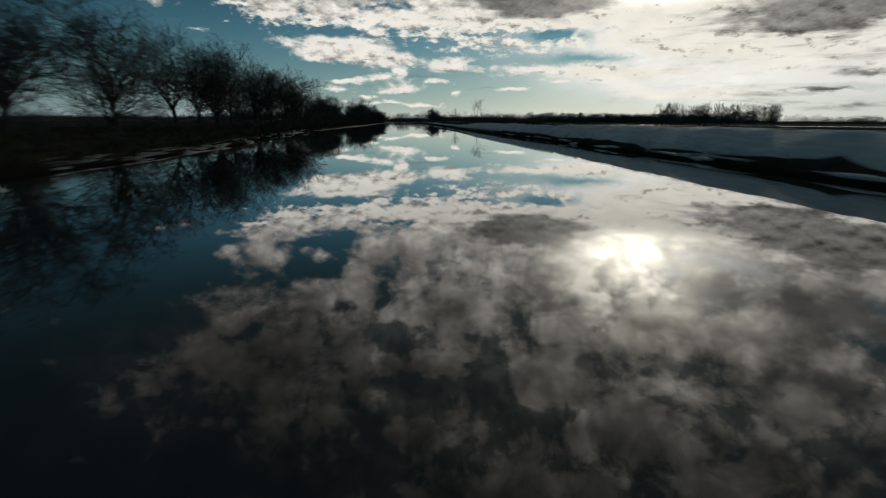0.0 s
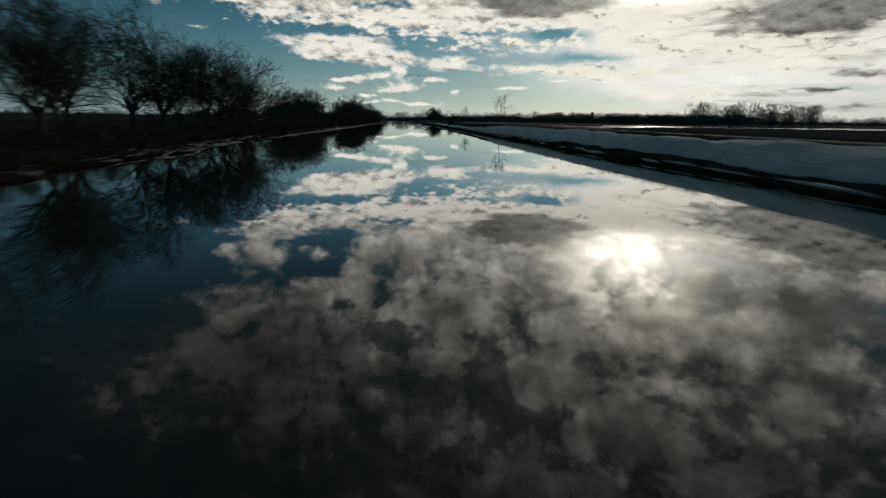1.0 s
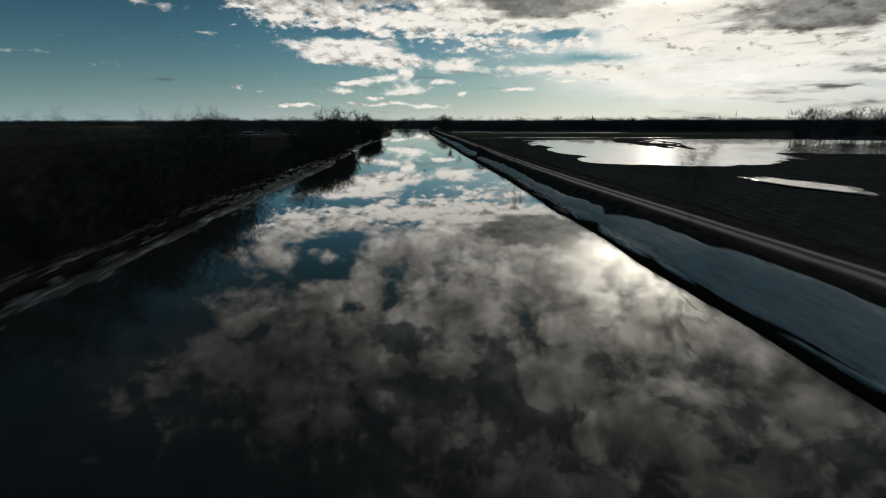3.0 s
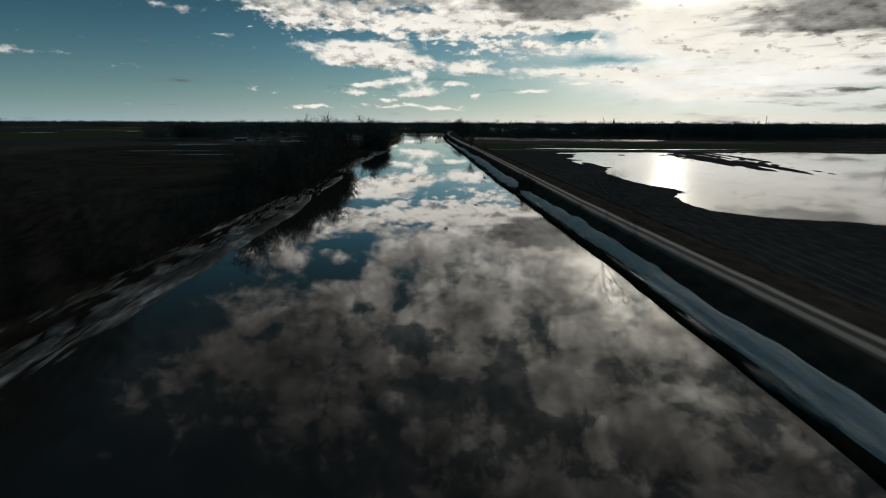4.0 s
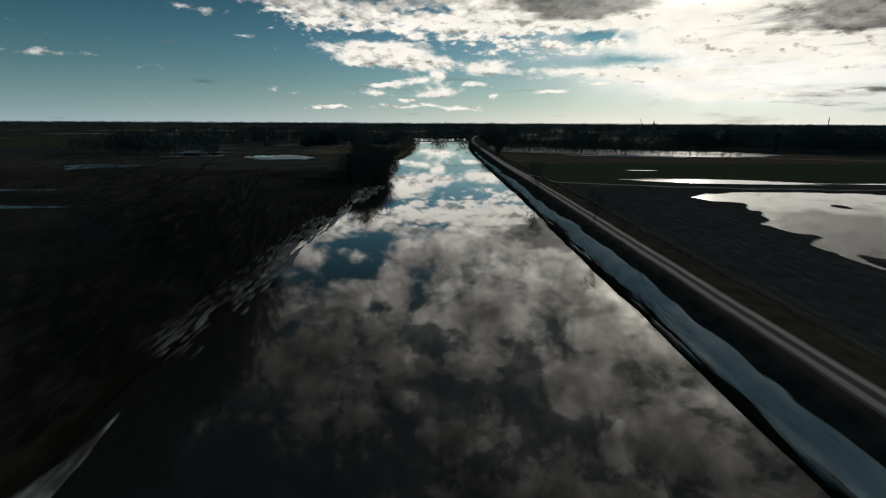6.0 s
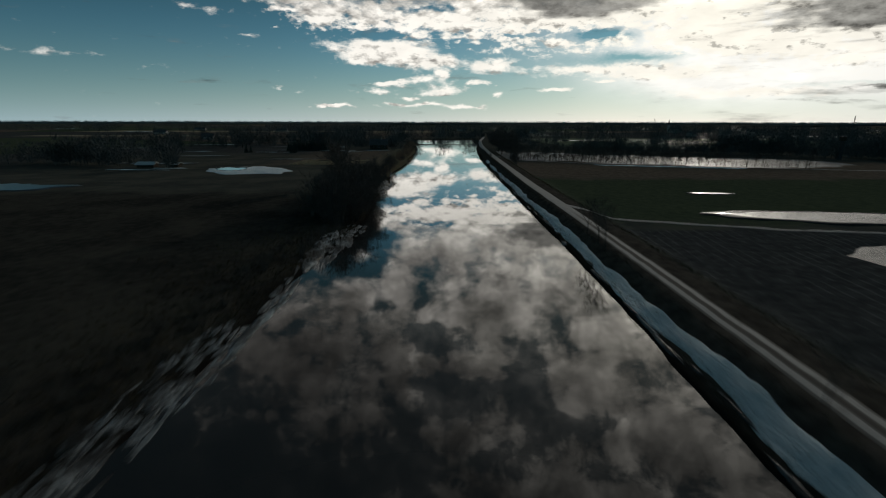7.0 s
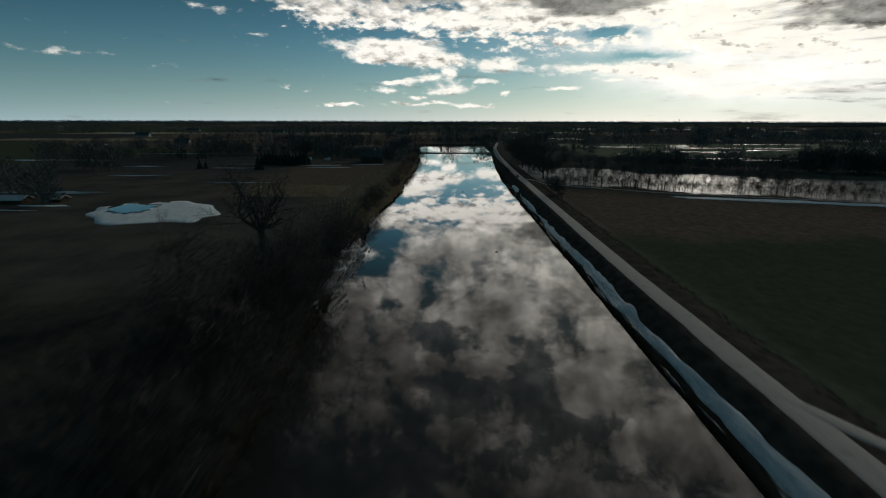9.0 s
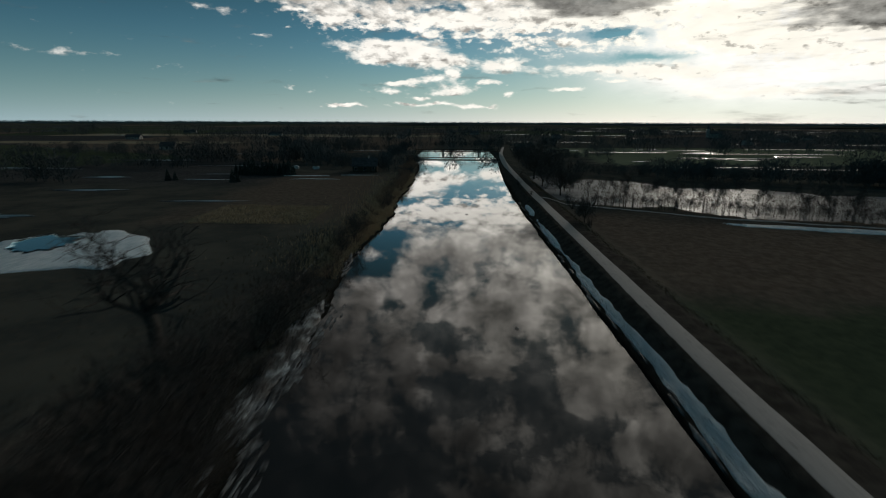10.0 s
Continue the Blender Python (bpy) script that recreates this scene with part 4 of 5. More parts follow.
def crown_meshes(seed, height, fork=0.24, limbs=5, open_=0.75, twist=0.10, thick=0.022, split=(9, 5, 4), last=4, droop=0.0, mat=None):
    """A short trunk that forks into heavy rising limbs, each set with branches and twigs: a rounded crown."""
    rnd = random.Random(seed)
    trunk, crown = Wood(), Wood()
    r = height * thick
    trunk.limb(Vector((0, 0, -0.4)), Vector((0, 0, 0.04 * height)), r * 1.5, r * 1.05, 9)
    p, d = Vector((0, 0, 0.04 * height)), Vector((rnd.gauss(0, 0.08), rnd.gauss(0, 0.08), 1)).normalized()
    for k in range(3):
        q = p + d * height * (fork - 0.04) / 3
        trunk.limb(p, q, r * (1.05 - 0.06 * k), r * (0.99 - 0.06 * k), 9)
        p, d = q, (d + Vector((rnd.gauss(0, 0.06), rnd.gauss(0, 0.06), 0))).normalized()
    start = rnd.uniform(0, 6.28)
    for k in range(limbs):
        a = start + 6.283 * k / limbs + rnd.uniform(-0.4, 0.4)
        tilt = open_ * rnd.uniform(0.55, 1.15) if k else 0.12
        d = Vector((math.cos(a) * math.sin(tilt), math.sin(a) * math.sin(tilt), math.cos(tilt)))
        length = height * (1 - fork) * (1.02 - 0.22 * tilt) * rnd.uniform(0.85, 1.08)
        pos, rad, pts = p - d * r * 0.5, r * (0.78 - 0.22 * tilt) * rnd.uniform(0.75, 1.05), []
        pts.append(pos)
        steps = 7
        for s in range(steps):
            bend = Vector((rnd.gauss(0, 1), rnd.gauss(0, 1), rnd.gauss(0, 0.7))) * twist * 1.6
            d = (d + bend + Vector((0, 0, 0.05 if s > 2 else -0.03 - droop))).normalized()
            q = pos + d * length / steps
            trunk.limb(pos, q, rad, rad * 0.80, 6)
            pos, rad = q, rad * 0.80
            pts.append(pos)
            for _ in range(2 if s < steps - 1 else 3):
                side = d.orthogonal().normalized()
                side.rotate(Matrix.Rotation(rnd.uniform(0, 6.283), 3, d))
                out = (d * 0.65 + side * rnd.uniform(0.6, 1.0) + Vector((0, 0, 0.15 - droop))).normalized()
                f = (s + 1) / steps
                grow(rnd, trunk, crown, pts[-2].lerp(pts[-1], rnd.random()), out, length * rnd.uniform(0.30, 0.46) * (1.15 - 0.55 * f), max(rad * rnd.uniform(0.45, 0.7), 0.012 * height * 0.35), 2, last, 0.55, 0.35, (0, 0, *split[1:]))
    return trunk.mesh("trunk", M_BARK), crown.mesh("crown", mat or M_TWIG)


def shrub_meshes(seed, height, stems=9, mat=None):
    rnd = random.Random(seed)
    stem, crown = Wood(), Wood()
    for k in range(stems):
        a = rnd.uniform(0, 6.28)
        d = Vector((math.cos(a) * rnd.uniform(0.1, 0.75), math.sin(a) * rnd.uniform(0.1, 0.75), 1)).normalized()
        grow(rnd, stem, crown, Vector((math.cos(a) * 0.15, math.sin(a) * 0.15, -0.15)), d, height * rnd.uniform(0.45, 0.75), 0.035 * height ** 0.5, 1, 3, 0.55, 0.5, (5, 4, 3))
    return stem.mesh("stem", M_BARK), crown.mesh("crown", mat or M_TWIG)


def tree_thing(name, meshes, names, label, category, group):
    root = new(name)
    for me, nm in zip(meshes, names):
        ob = new(nm, me)
        ob.parent = root
    return tagged(root, label, category, group)


def real_height(ob):
    return max(v.co.z for c in ob.children for v in c.data.vertices)


ON_BANK = "bare trees on the bank"
protos = [
    tree_thing("bare_tree", crown_meshes(11, 12, 0.18, 5, 0.78, 0.11), ("trunk", "crown"), "broad bare deciduous tree with open dark crown on the bank", "tree", ON_BANK),
    tree_thing("bare_tree", crown_meshes(23, 12, 0.16, 6, 0.46, 0.07, 0.017), ("trunk", "crown"), "tall upright bare tree with dark bark on the bank", "tree", ON_BANK),
    tree_thing("bare_tree", crown_meshes(37, 12, 0.15, 6, 0.95, 0.13, 0.024), ("trunk", "crown"), "spreading bare tree with crooked dark limbs on the bank", "tree", ON_BANK),
    tree_thing("bare_tree", crown_meshes(41, 12, 0.08, 7, 0.72, 0.09, 0.018), ("trunk", "crown"), "dense bare tree with fine twigs on the bank", "tree", ON_BANK),
]
young = [
    tree_thing("young_tree", tree_meshes(45, 5, 0.36, 0.9, (14, 5, 4), 3, 0.012, 0.74), ("trunk", "crown"), "young bare tree standing at the edge of flood water", "tree", "young trees by the flooded meadow"),
    tree_thing("young_tree", tree_meshes(49, 5, 0.44, 0.8, (13, 5, 4), 3, 0.013, 0.68), ("trunk", "crown"), "bushy young bare tree at the edge of flood water", "tree", "young trees by the flooded meadow"),
]
old_tree = tree_thing("old_tree", crown_meshes(61, 12, 0.34, 4, 0.72, 0.22, 0.040, (0, 3, 2), 4, 0.0), ("trunk", "crown"), "old bare tree with a few heavy crooked limbs on dark grass", "tree", "")
TWIG[0] = 0.03
lone = [
    tree_thing("bare_tree", crown_meshes(101, 14, 0.20, 5, 0.62, 0.09), ("trunk", "crown"), "tall broad bare tree with a round crown by the river", "tree", ON_BANK),
    tree_thing("bare_tree", crown_meshes(107, 14, 0.14, 6, 0.55, 0.08), ("trunk", "crown"), "tall dense bare tree with rising limbs by the river", "tree", ON_BANK),
]
TWIG[0] = 0.015
thin = tree_thing("sapling", tree_meshes(63, 6, 0.42, 0.8, (10, 4, 3), 3, 0.011, 0.5), ("trunk", "crown"), "slender leafless sapling growing on the snowy bank", "sapling", "saplings on the bank")
shrubs = [
    tree_thing("bare_shrub", shrub_meshes(71, 3.0, 11), ("stem", "crown"), "leafless shrub with dark stems at the water's edge", "shrub", "shrubs along the shore"),
    tree_thing("bare_shrub", shrub_meshes(83, 3.0, 14), ("stem", "crown"), "dense leafless shrub with dark twigs at the water's edge", "shrub", "shrubs along the shore"),
    tree_thing("bare_shrub", shrub_meshes(97, 3.0, 10, M_RUST), ("stem", "crown"), "leafless shrub with reddish brown twigs on the shore", "shrub", "shrubs along the shore"),
]
size = {}
for ob in (*protos, *lone, *young, old_tree, thin, *shrubs):
    size[ob.name] = real_height(ob)


used = set()


def put(proto, x, y, height):
    turn = rng.uniform(0, 360)
    key = proto.name
    if key not in used:
        used.add(key)
        proto.location, proto.rotation_euler = (x, y, max(float(land(x, y)), -0.1)), (0, 0, radians(turn))
        s = height / size[key]
        proto.scale = (s, s, s)
        return proto
    todo.append((proto, x, y, height, turn))


todo = []
# tall trees along the left shore: x, y, height
TALL = ((-27, 24, 11), (-25, 33, 12), (-30, 40, 12.5), (-26, 47, 11.5), (-31, 55, 12.5), (-27, 61, 12), (-26, 71, 11), (-30, 89, 13), (-21, 90, 10.6), (-22.5, 96, 11), (-21.5, 102, 9.5), (-24, 107, 8.5), (-24, 66, 11), (-33, 83, 13), (-26.5, 93, 11.5), (-26, 100, 10.5))
for k, (x, y, h) in enumerate(TALL):
    put(protos[(0, 1, 2, 0, 3)[k % 5]], x, y, h)
put(protos[2], -24.4, 84, 13.0)
MID = ((-22, 118, 6.6), (-22.5, 123, 7.4), (-23, 129.5, 8.2), (-21.8, 134, 7.8), (-23, 141, 8.4), (-22, 148, 8.8), (-22, 154.6, 9.3), (-23.5, 158, 8.2), (-21, 247, 9.5), (-18.5, 315, 7.0), (-18.5, 332, 8.5))
for k, (x, y, h) in enumerate(MID):
    put(protos[(3, 1, 0, 2)[k % 4]], x, y, h)
for k in range(24):
    yy = (188 + k * 5.0 if k < 14 else 311 + (k - 14) * 2.9) + rng.uniform(-2, 2)
    put(protos[(1, 3, 0, 3)[k % 4]], float(np.interp(yy, LEFT_Y, LEFT_X)) - rng.uniform(1.4, 5.0 if k < 14 else 3.6), yy, rng.uniform(6.2, 9.2) if k < 14 else rng.uniform(5.6, 9.0))
for x, y, h in ((-17.5, 345, 7.5), (-18, 351, 6.5), (-17, 358, 7.0), (-17.5, 366, 6.0), (-17, 384, 5.0), (-16.8, 392, 5.5), (-17.2, 399, 4.6)):
    put(protos[int(y) % 4], x, y, h)
put(old_tree, -23.8, 350.5, 13.2)
put(lone[0], -17.8, 322, 12.0)
put(lone[1], -20.5, 238, 11.8)
for x, y, h in ((17.6, 123, 5.8), (17.3, 172, 4.8), (16.9, 165, 3.0), (17.2, 291, 5.4), (17.4, 260, 4.6), (17.6, 299, 5.0), (17.4, 294, 5.8)):
    put(thin, x, y, h)
for k, (x, y, h) in enumerate(((27, 484, 14.5), (30, 476, 13.5), (28, 446, 12.0), (24.2, 407, 5.6), (26.5, 465, 9.0), (31, 455, 8.0), (29.5, 500, 11.0), (31, 520, 9.5), (34, 540, 10), (31, 555, 8.5), (36, 510, 9))):
    put(lone[k % 2], x, y, h)
# young trees along the flooded meadow
for k in range(96):
    x = 31 + k * 0.66 + rng.uniform(-0.7, 0.7)
    put(young[k % 2], x, 428.5 - 0.40 * (x - 31) + rng.uniform(-0.6, 0.9) + (rng.uniform(8, 34) if k % 2 == 0 else 0), rng.uniform(2.6, 4.4) + (2.2 if k % 2 == 0 else 0))
for x, y, h in ((71, 413.5, 6.2), (77.5, 411, 6.6), (84, 410, 5.2), (92, 405, 5.6), (52.8, 422, 5.6), (65, 460, 7.0), (103, 401, 5.0)):
    put(young[int(x) % 2], x, y, h)
# shrubs: the right bank, then thickets along the left shore
for x, y, h in ((16.6, 178, 1.2), (16.2, 202, 2.6), (16.5, 199.5, 1.8), (16.0, 204, 1.6), (16.4, 244, 1.2), (24.0, 402, 2.4), (24.8, 413, 2.2), (19.0, 438, 1.8), (18.5, 460, 2.4), (26, 424, 3.2), (27, 432, 3.4)):
    put(shrubs[int(y) % 2], x, y, h)
y = 22.0
while y < 570:
    tall = float(np.interp(y, (22, 60, 110, 160, 190, 250, 260, 305, 311, 335, 345, 378, 412, 440, 510, 560), (1.3, 1.4, 2.8, 3.6, 3.4, 4.0, 1.4, 1.6, 4.8, 4.8, 3.2, 2.4, 2.2, 3.2, 4.2, 3.4)))
    gap = float(np.interp(y, (22, 105, 180, 250, 335, 345, 412, 440, 560), (2.6, 1.7, 1.7, 1.5, 1.3, 1.8, 2.0, 2.0, 2.4)))
    x = float(np.interp(y, LEFT_Y, LEFT_X)) - rng.uniform(1.6, 5.2)
    put(shrubs[int(rng.integers(0, 2)) if y < 364 or rng.random() < 0.35 else 2], x, y, tall * rng.uniform(0.65, 1.2))
    y += gap * rng.uniform(0.6, 1.4)
for proto, x, y, h, turn in todo:
    ob = copy_thing(proto, pose(x, y, max(float(land(x, y)), -0.1), 0, 0, turn))
    s = h / size[proto.name]
    ob.scale = (s, s, s)

# ---------------------------------------------------------------- far woods


def shards(name, spots, heights, mat, label, count, seed, wide=0.32, thin_=0.015, fat=0.055):
    """Many far bare trees in one mesh: a thin trunk and slanting slivers for the twigs."""
    r = np.random.default_rng(seed)
    spots, heights = np.asarray(spots, float), np.asarray(heights, float)
    n = len(spots)
    z0 = land(spots[:, 0], spots[:, 1])
    x, y = np.repeat(spots[:, 0], count), np.repeat(spots[:, 1], count)
    h = np.repeat(heights, count)
    z = np.repeat(z0, count)
    f = r.uniform(0.12, 0.95, n * count)
    rad = wide * h * np.sqrt(np.clip(1 - ((f - 0.52) / 0.5) ** 2, 0.02, 1)) * np.sqrt(r.random(n * count))
    a = r.uniform(0, 2 * math.pi, n * count)
    bx, by, bz = x + rad * np.cos(a), y + rad * np.sin(a), z + f * h
    ln = h * r.uniform(0.10, 0.26, n * count)
    wd = h * r.uniform(thin_, fat, n * count)
    dx_, dy_, dz_ = np.cos(a) * 0.5, np.sin(a) * 0.5, r.uniform(0.4, 1.0, n * count)
    b = r.uniform(0, 2 * math.pi, n * count)
    px, py = np.cos(b) * wd, np.sin(b) * wd
    v = np.stack([np.stack([bx - px, by - py, bz], -1), np.stack([bx + px, by + py, bz], -1), np.stack([bx + dx_ * ln, by + dy_ * ln, bz + dz_ * ln], -1)], 1).reshape(-1, 3)
    tr = heights * 0.018
    t = np.stack([np.stack([spots[:, 0] - tr, spots[:, 1], z0 - 0.3], -1), np.stack([spots[:, 0] + tr, spots[:, 1], z0 - 0.3], -1), np.stack([spots[:, 0], spots[:, 1], z0 + heights * 0.8], -1)], 1).reshape(-1, 3)
    v = np.concatenate([v, t])
    ob = solid(name, v, np.arange(len(v)).reshape(-1, 3), mat)
    return tagged(ob, label, "woodland", kind="stuff")


def belt(x0, y0, x1, y1, depth, gap):
    """Spots of a wood along a line."""
    ln = math.hypot(x1 - x0, y1 - y0)
    n = int(ln * depth / gap ** 2)
    t = rng.random(n)
    return np.stack([x0 + (x1 - x0) * t + rng.uniform(-1, 1, n) * depth * 0.3, y0 + (y1 - y0) * t + rng.uniform(-0.5, 0.5, n) * depth], -1)


near_woods = np.concatenate([belt(44, 502, 95, 496, 14, 2.6), belt(70, 486, 150, 462, 12, 2.6), belt(120, 470, 210, 440, 16, 3.0), belt(200, 455, 300, 470, 50, 5.0), belt(150, 500, 230, 520, 20, 4.0), belt(-60, 530, -22, 548, 30, 3.4), belt(-130, 545, -60, 552, 24, 3.6), belt(-33, 590, -36, 690, 12, 3.2), belt(36, 585, 56, 690, 12, 3.2), belt(-40, 712, 80, 720, 18, 3.4), belt(36, 560, 90, 600, 10, 3.4), belt(-100, 400, -150, 412, 14, 3.0), belt(-84, 392, -98, 398, 5, 2.5), belt(-190, 520, -110, 512, 8, 3.0), belt(-150, 470, -116, 462, 5, 2.8), belt(-260, 600, -140, 590, 14, 4.0), belt(-110, 620, -40, 640, 16, 3.6), belt(-240, 690, -70, 676, 12, 4.0), belt(-34, 520, -24, 506, 8, 2.6), belt(-48, 516, -40, 520, 6, 2.6)])
shards("woodland", near_woods, rng.uniform(4.5, 8.5, len(near_woods)) * np.where(np.abs(near_woods[:, 0]) < 60, np.where(near_woods[:, 1] > 690, 0.5, 1.0), 1.0) * np.clip(0.85 + 0.9 * ripple(near_woods[:, 0] * 0.7, 6.0) + 0.5 * ripple(near_woods[:, 1], 3.0), 0.3, 1.15), M_HAZY_WOODS, "dark leafless woods round flooded meadows", 130, 5, 0.34, 0.006, 0.024)
thicket = np.concatenate([belt(-23, 14, -26, 112, 3, 1.9), belt(-20.5, 108, -21, 165, 4, 1.8), belt(-18.8, 190, -18.6, 256, 4, 1.6), belt(-18, 310, -17.6, 345, 3.5, 1.4)])
thicket[:, 0] += rng.uniform(-2.4, 1.6, len(thicket))
high = np.interp(thicket[:, 1], (14, 105, 125, 165, 190, 240, 335), (2.4, 2.0, 4.5, 5.0, 5.0, 6.6, 5.4))
shards("thicket", thicket, high * rng.uniform(0.7, 1.2, len(thicket)), M_TWIG, "dark leafless thicket along the shore", 260, 15, 0.36, 0.002, 0.009)
tall_row = np.concatenate([belt(143, 268, 230, 294, 8, 2.6), belt(225, 450, 290, 438, 14, 4.0), belt(300, 420, 420, 400, 10, 8.0), belt(330, 560, 460, 600, 20, 6)])
shards("woodland", tall_row, rng.uniform(6.0, 12.5, len(tall_row)) * np.where(tall_row[:, 1] < 330, 1.0, 0.75), M_HAZY_WOODS, "row of tall bare trees behind the fields", 240, 6, 0.26, 0.002, 0.010)
copse = np.concatenate([belt(150, 442, 222, 424, 16, 2.8), belt(222, 424, 300, 430, 22, 3.6)])
shards("woodland", copse, rng.uniform(5.0, 8.5, len(copse)), M_HAZY_WOODS, "dark dense copse beyond the flooded field", 180, 16, 0.34, 0.003, 0.014)
row_x = np.linspace(30, 118, 150) + rng.uniform(-0.5, 0.5, 150)
saplings = np.stack([row_x, 428.5 - 0.40 * (row_x - 31) + rng.uniform(0.4, 3.0, 150)], -1)
shards("sapling_row", saplings, rng.uniform(3.2, 6.0, 150), M_TWIG, "row of fine leafless saplings standing in flood water", 150, 17, 0.22, 0.002, 0.006)
sp = []
for k in range(120):
    yy = 620 + 2900 * rng.random() ** 1.5
    xx = rng.uniform(-1, 1) * (160 + yy * 1.05)
    if abs(xx) < 60 and yy < 720:
        continue
    ln = rng.uniform(60, 320)
    sp.append(belt(xx, yy, xx + ln, yy + rng.uniform(-40, 40), rng.uniform(12, 40), 7 + yy * 0.004))
sp = np.concatenate(sp)
shards("far_woods", sp, rng.uniform(6, 13, len(sp)), M_HAZY_WOODS, "dark belts of far bare woods between fields", 70, 8, 0.42, 0.006, 0.026)
ring = []
for yy, g in ((3300, 16), (3900, 18), (4400, 20)):
    ring.append(belt(-4400, yy, 4400, yy, 60, g))
ring.append(belt(-4300, -600, -4300, 4300, 60, 24))
ring.append(belt(4300, -600, 4300, 4300, 60, 24))
ring.append(belt(-1500, 180, -900, 900, 50, 9))
ring = np.concatenate(ring)
# forest in the hazed colour; no haze lies in the air itself
shards("horizon_forest", ring, rng.uniform(13, 20, len(ring)), M_HAZY_FOREST, "forest along the horizon with distance haze in its colour", 26, 9, 0.6, 0.02, 0.08)

ta = np.radians(np.arange(-100, 100.01, 0.05))
crown_z = 11 + 2.6 * ripple(np.degrees(ta) * 30, 3.0) + 2.0 * ripple(np.degrees(ta) * 6, 5.0)
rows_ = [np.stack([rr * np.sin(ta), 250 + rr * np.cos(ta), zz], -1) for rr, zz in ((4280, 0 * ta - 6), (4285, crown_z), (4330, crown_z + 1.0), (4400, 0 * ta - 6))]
# closed ridge of the same forest, its haze likewise put into the colour
ridge = solid("horizon_forest", np.stack(rows_, 0).reshape(-1, 3), grid_faces(4, len(ta)), M_HAZY_FOREST)
tagged(ridge, "unbroken forest along the horizon with distance haze in its colour", "woodland", kind="stuff")

# ---------------------------------------------------------------- reeds and grass


def blades(name, xs, ys, heights, width, lean, mat, label, category, seed):
    r = np.random.default_rng(seed)
    n = len(xs)
    z = land(xs, ys)
    a = r.uniform(0, math.pi, n)
    wx, wy = np.cos(a) * width * r.uniform(0.6, 1.3, n), np.sin(a) * width * r.uniform(0.6, 1.3, n)
    b = r.uniform(0, 2 * math.pi, n)
    l = lean * heights * r.random(n)
    v = np.stack([np.stack([xs - wx, ys - wy, z - 0.03], -1), np.stack([xs + wx, ys + wy, z - 0.03], -1), np.stack([xs + np.cos(b) * l, ys + np.sin(b) * l, z + heights], -1)], 1).reshape(-1, 3)
    ob = solid(name, v, np.arange(3 * n).reshape(-1, 3), mat)
    return tagged(ob, label, category, kind="stuff")


n = 26000
ys_ = rng.uniform(374, 500, n)
off_ = rng.gamma(2.0, 1.5, n) + 0.4
keep = rng.random(n) < np.interp(ys_, (374, 390, 460, 500), (0.3, 1, 1, 0.4))
xs_ = left_edge(ys_) - off_
blades("reed_bed", xs_[keep], ys_[keep], rng.uniform(0.3, 1.1, n)[keep], 0.05, 0.7, M_REED, "tan dry reeds and tall grass on the bank", "reeds", 3)
n = 9000
blades("reed_bed", rng.uniform(-52, -28, n), rng.uniform(404, 424, n), rng.uniform(0.2, 0.6, n), 0.05, 0.6, M_REED, "patch of rough dry weeds on the field", "weeds", 4)
n = 42000
ys_ = rng.uniform(-10, 470, n)
xs_ = right_edge(ys_) + rng.choice([0.5, 0.9, 3.6, 4.4, 8.4], n) + rng.normal(0, 0.45, n)
keep = np.abs(xs_ - road_mid(ys_)) > ROAD_HALF
blades("bank_grass", xs_[keep], ys_[keep], rng.uniform(0.08, 0.38, n)[keep], 0.035, 0.8, M_GRASS, "matted dead grass on the embankment", "grass", 5)
n = 42000
ys_ = rng.uniform(10, 400, n)
xs_ = left_edge(ys_) - rng.gamma(2.2, 2.4, n)
blades("bank_grass", xs_, ys_, rng.uniform(0.1, 0.6, n), 0.04, 0.7, M_GRASS, "rough dead grass on the shaded shore", "grass", 6)

# ---------------------------------------------------------------- buildings and works


def box(bm, x0, x1, y0, y1, z0, z1, bevel=0.0):
    v = [bm.verts.new(p) for p in ((x0, y0, z0), (x1, y0, z0), (x1, y1, z0), (x0, y1, z0), (x0, y0, z1), (x1, y0, z1), (x1, y1, z1), (x0, y1, z1))]
    fs = [bm.faces.new([v[i] for i in q]) for q in ((3, 2, 1, 0), (4, 5, 6, 7), (0, 1, 5, 4), (1, 2, 6, 5), (2, 3, 7, 6), (3, 0, 4, 7))]
    if bevel:
        bmesh.ops.bevel(bm, geom=list({e for f in fs for e in f.edges}), offset=bevel, segments=1, affect="EDGES")


def made(*boxes, bevel=0.0):
    bm = bmesh.new()
    for b in boxes:
        box(bm, *b, bevel)
    return bm


def gable(length, half, eave, ridge, over=0.4, thick=0.14):
    """Two roof slopes with thickness, ridge along x."""
    bm = bmesh.new()
    run = half + over
    drop = (ridge - eave) / half * over
    for s in (1, -1):
        pts = [(0, ridge), (s * run, eave - drop), (s * run, eave - drop + thick), (0, ridge + thick)]
        a = [bm.verts.new((-length / 2 - over, y, z)) for y, z in pts]
        b = [bm.verts.new((length / 2 + over, y, z)) for y, z in pts]
        bm.faces.new(a)
        bm.faces.new(b[::-1])
        for i in range(4):
            j = (i + 1) % 4
            bm.faces.new((a[i], b[i], b[j], a[j]))
    bmesh.ops.recalc_face_normals(bm, faces=bm.faces)
    return bm


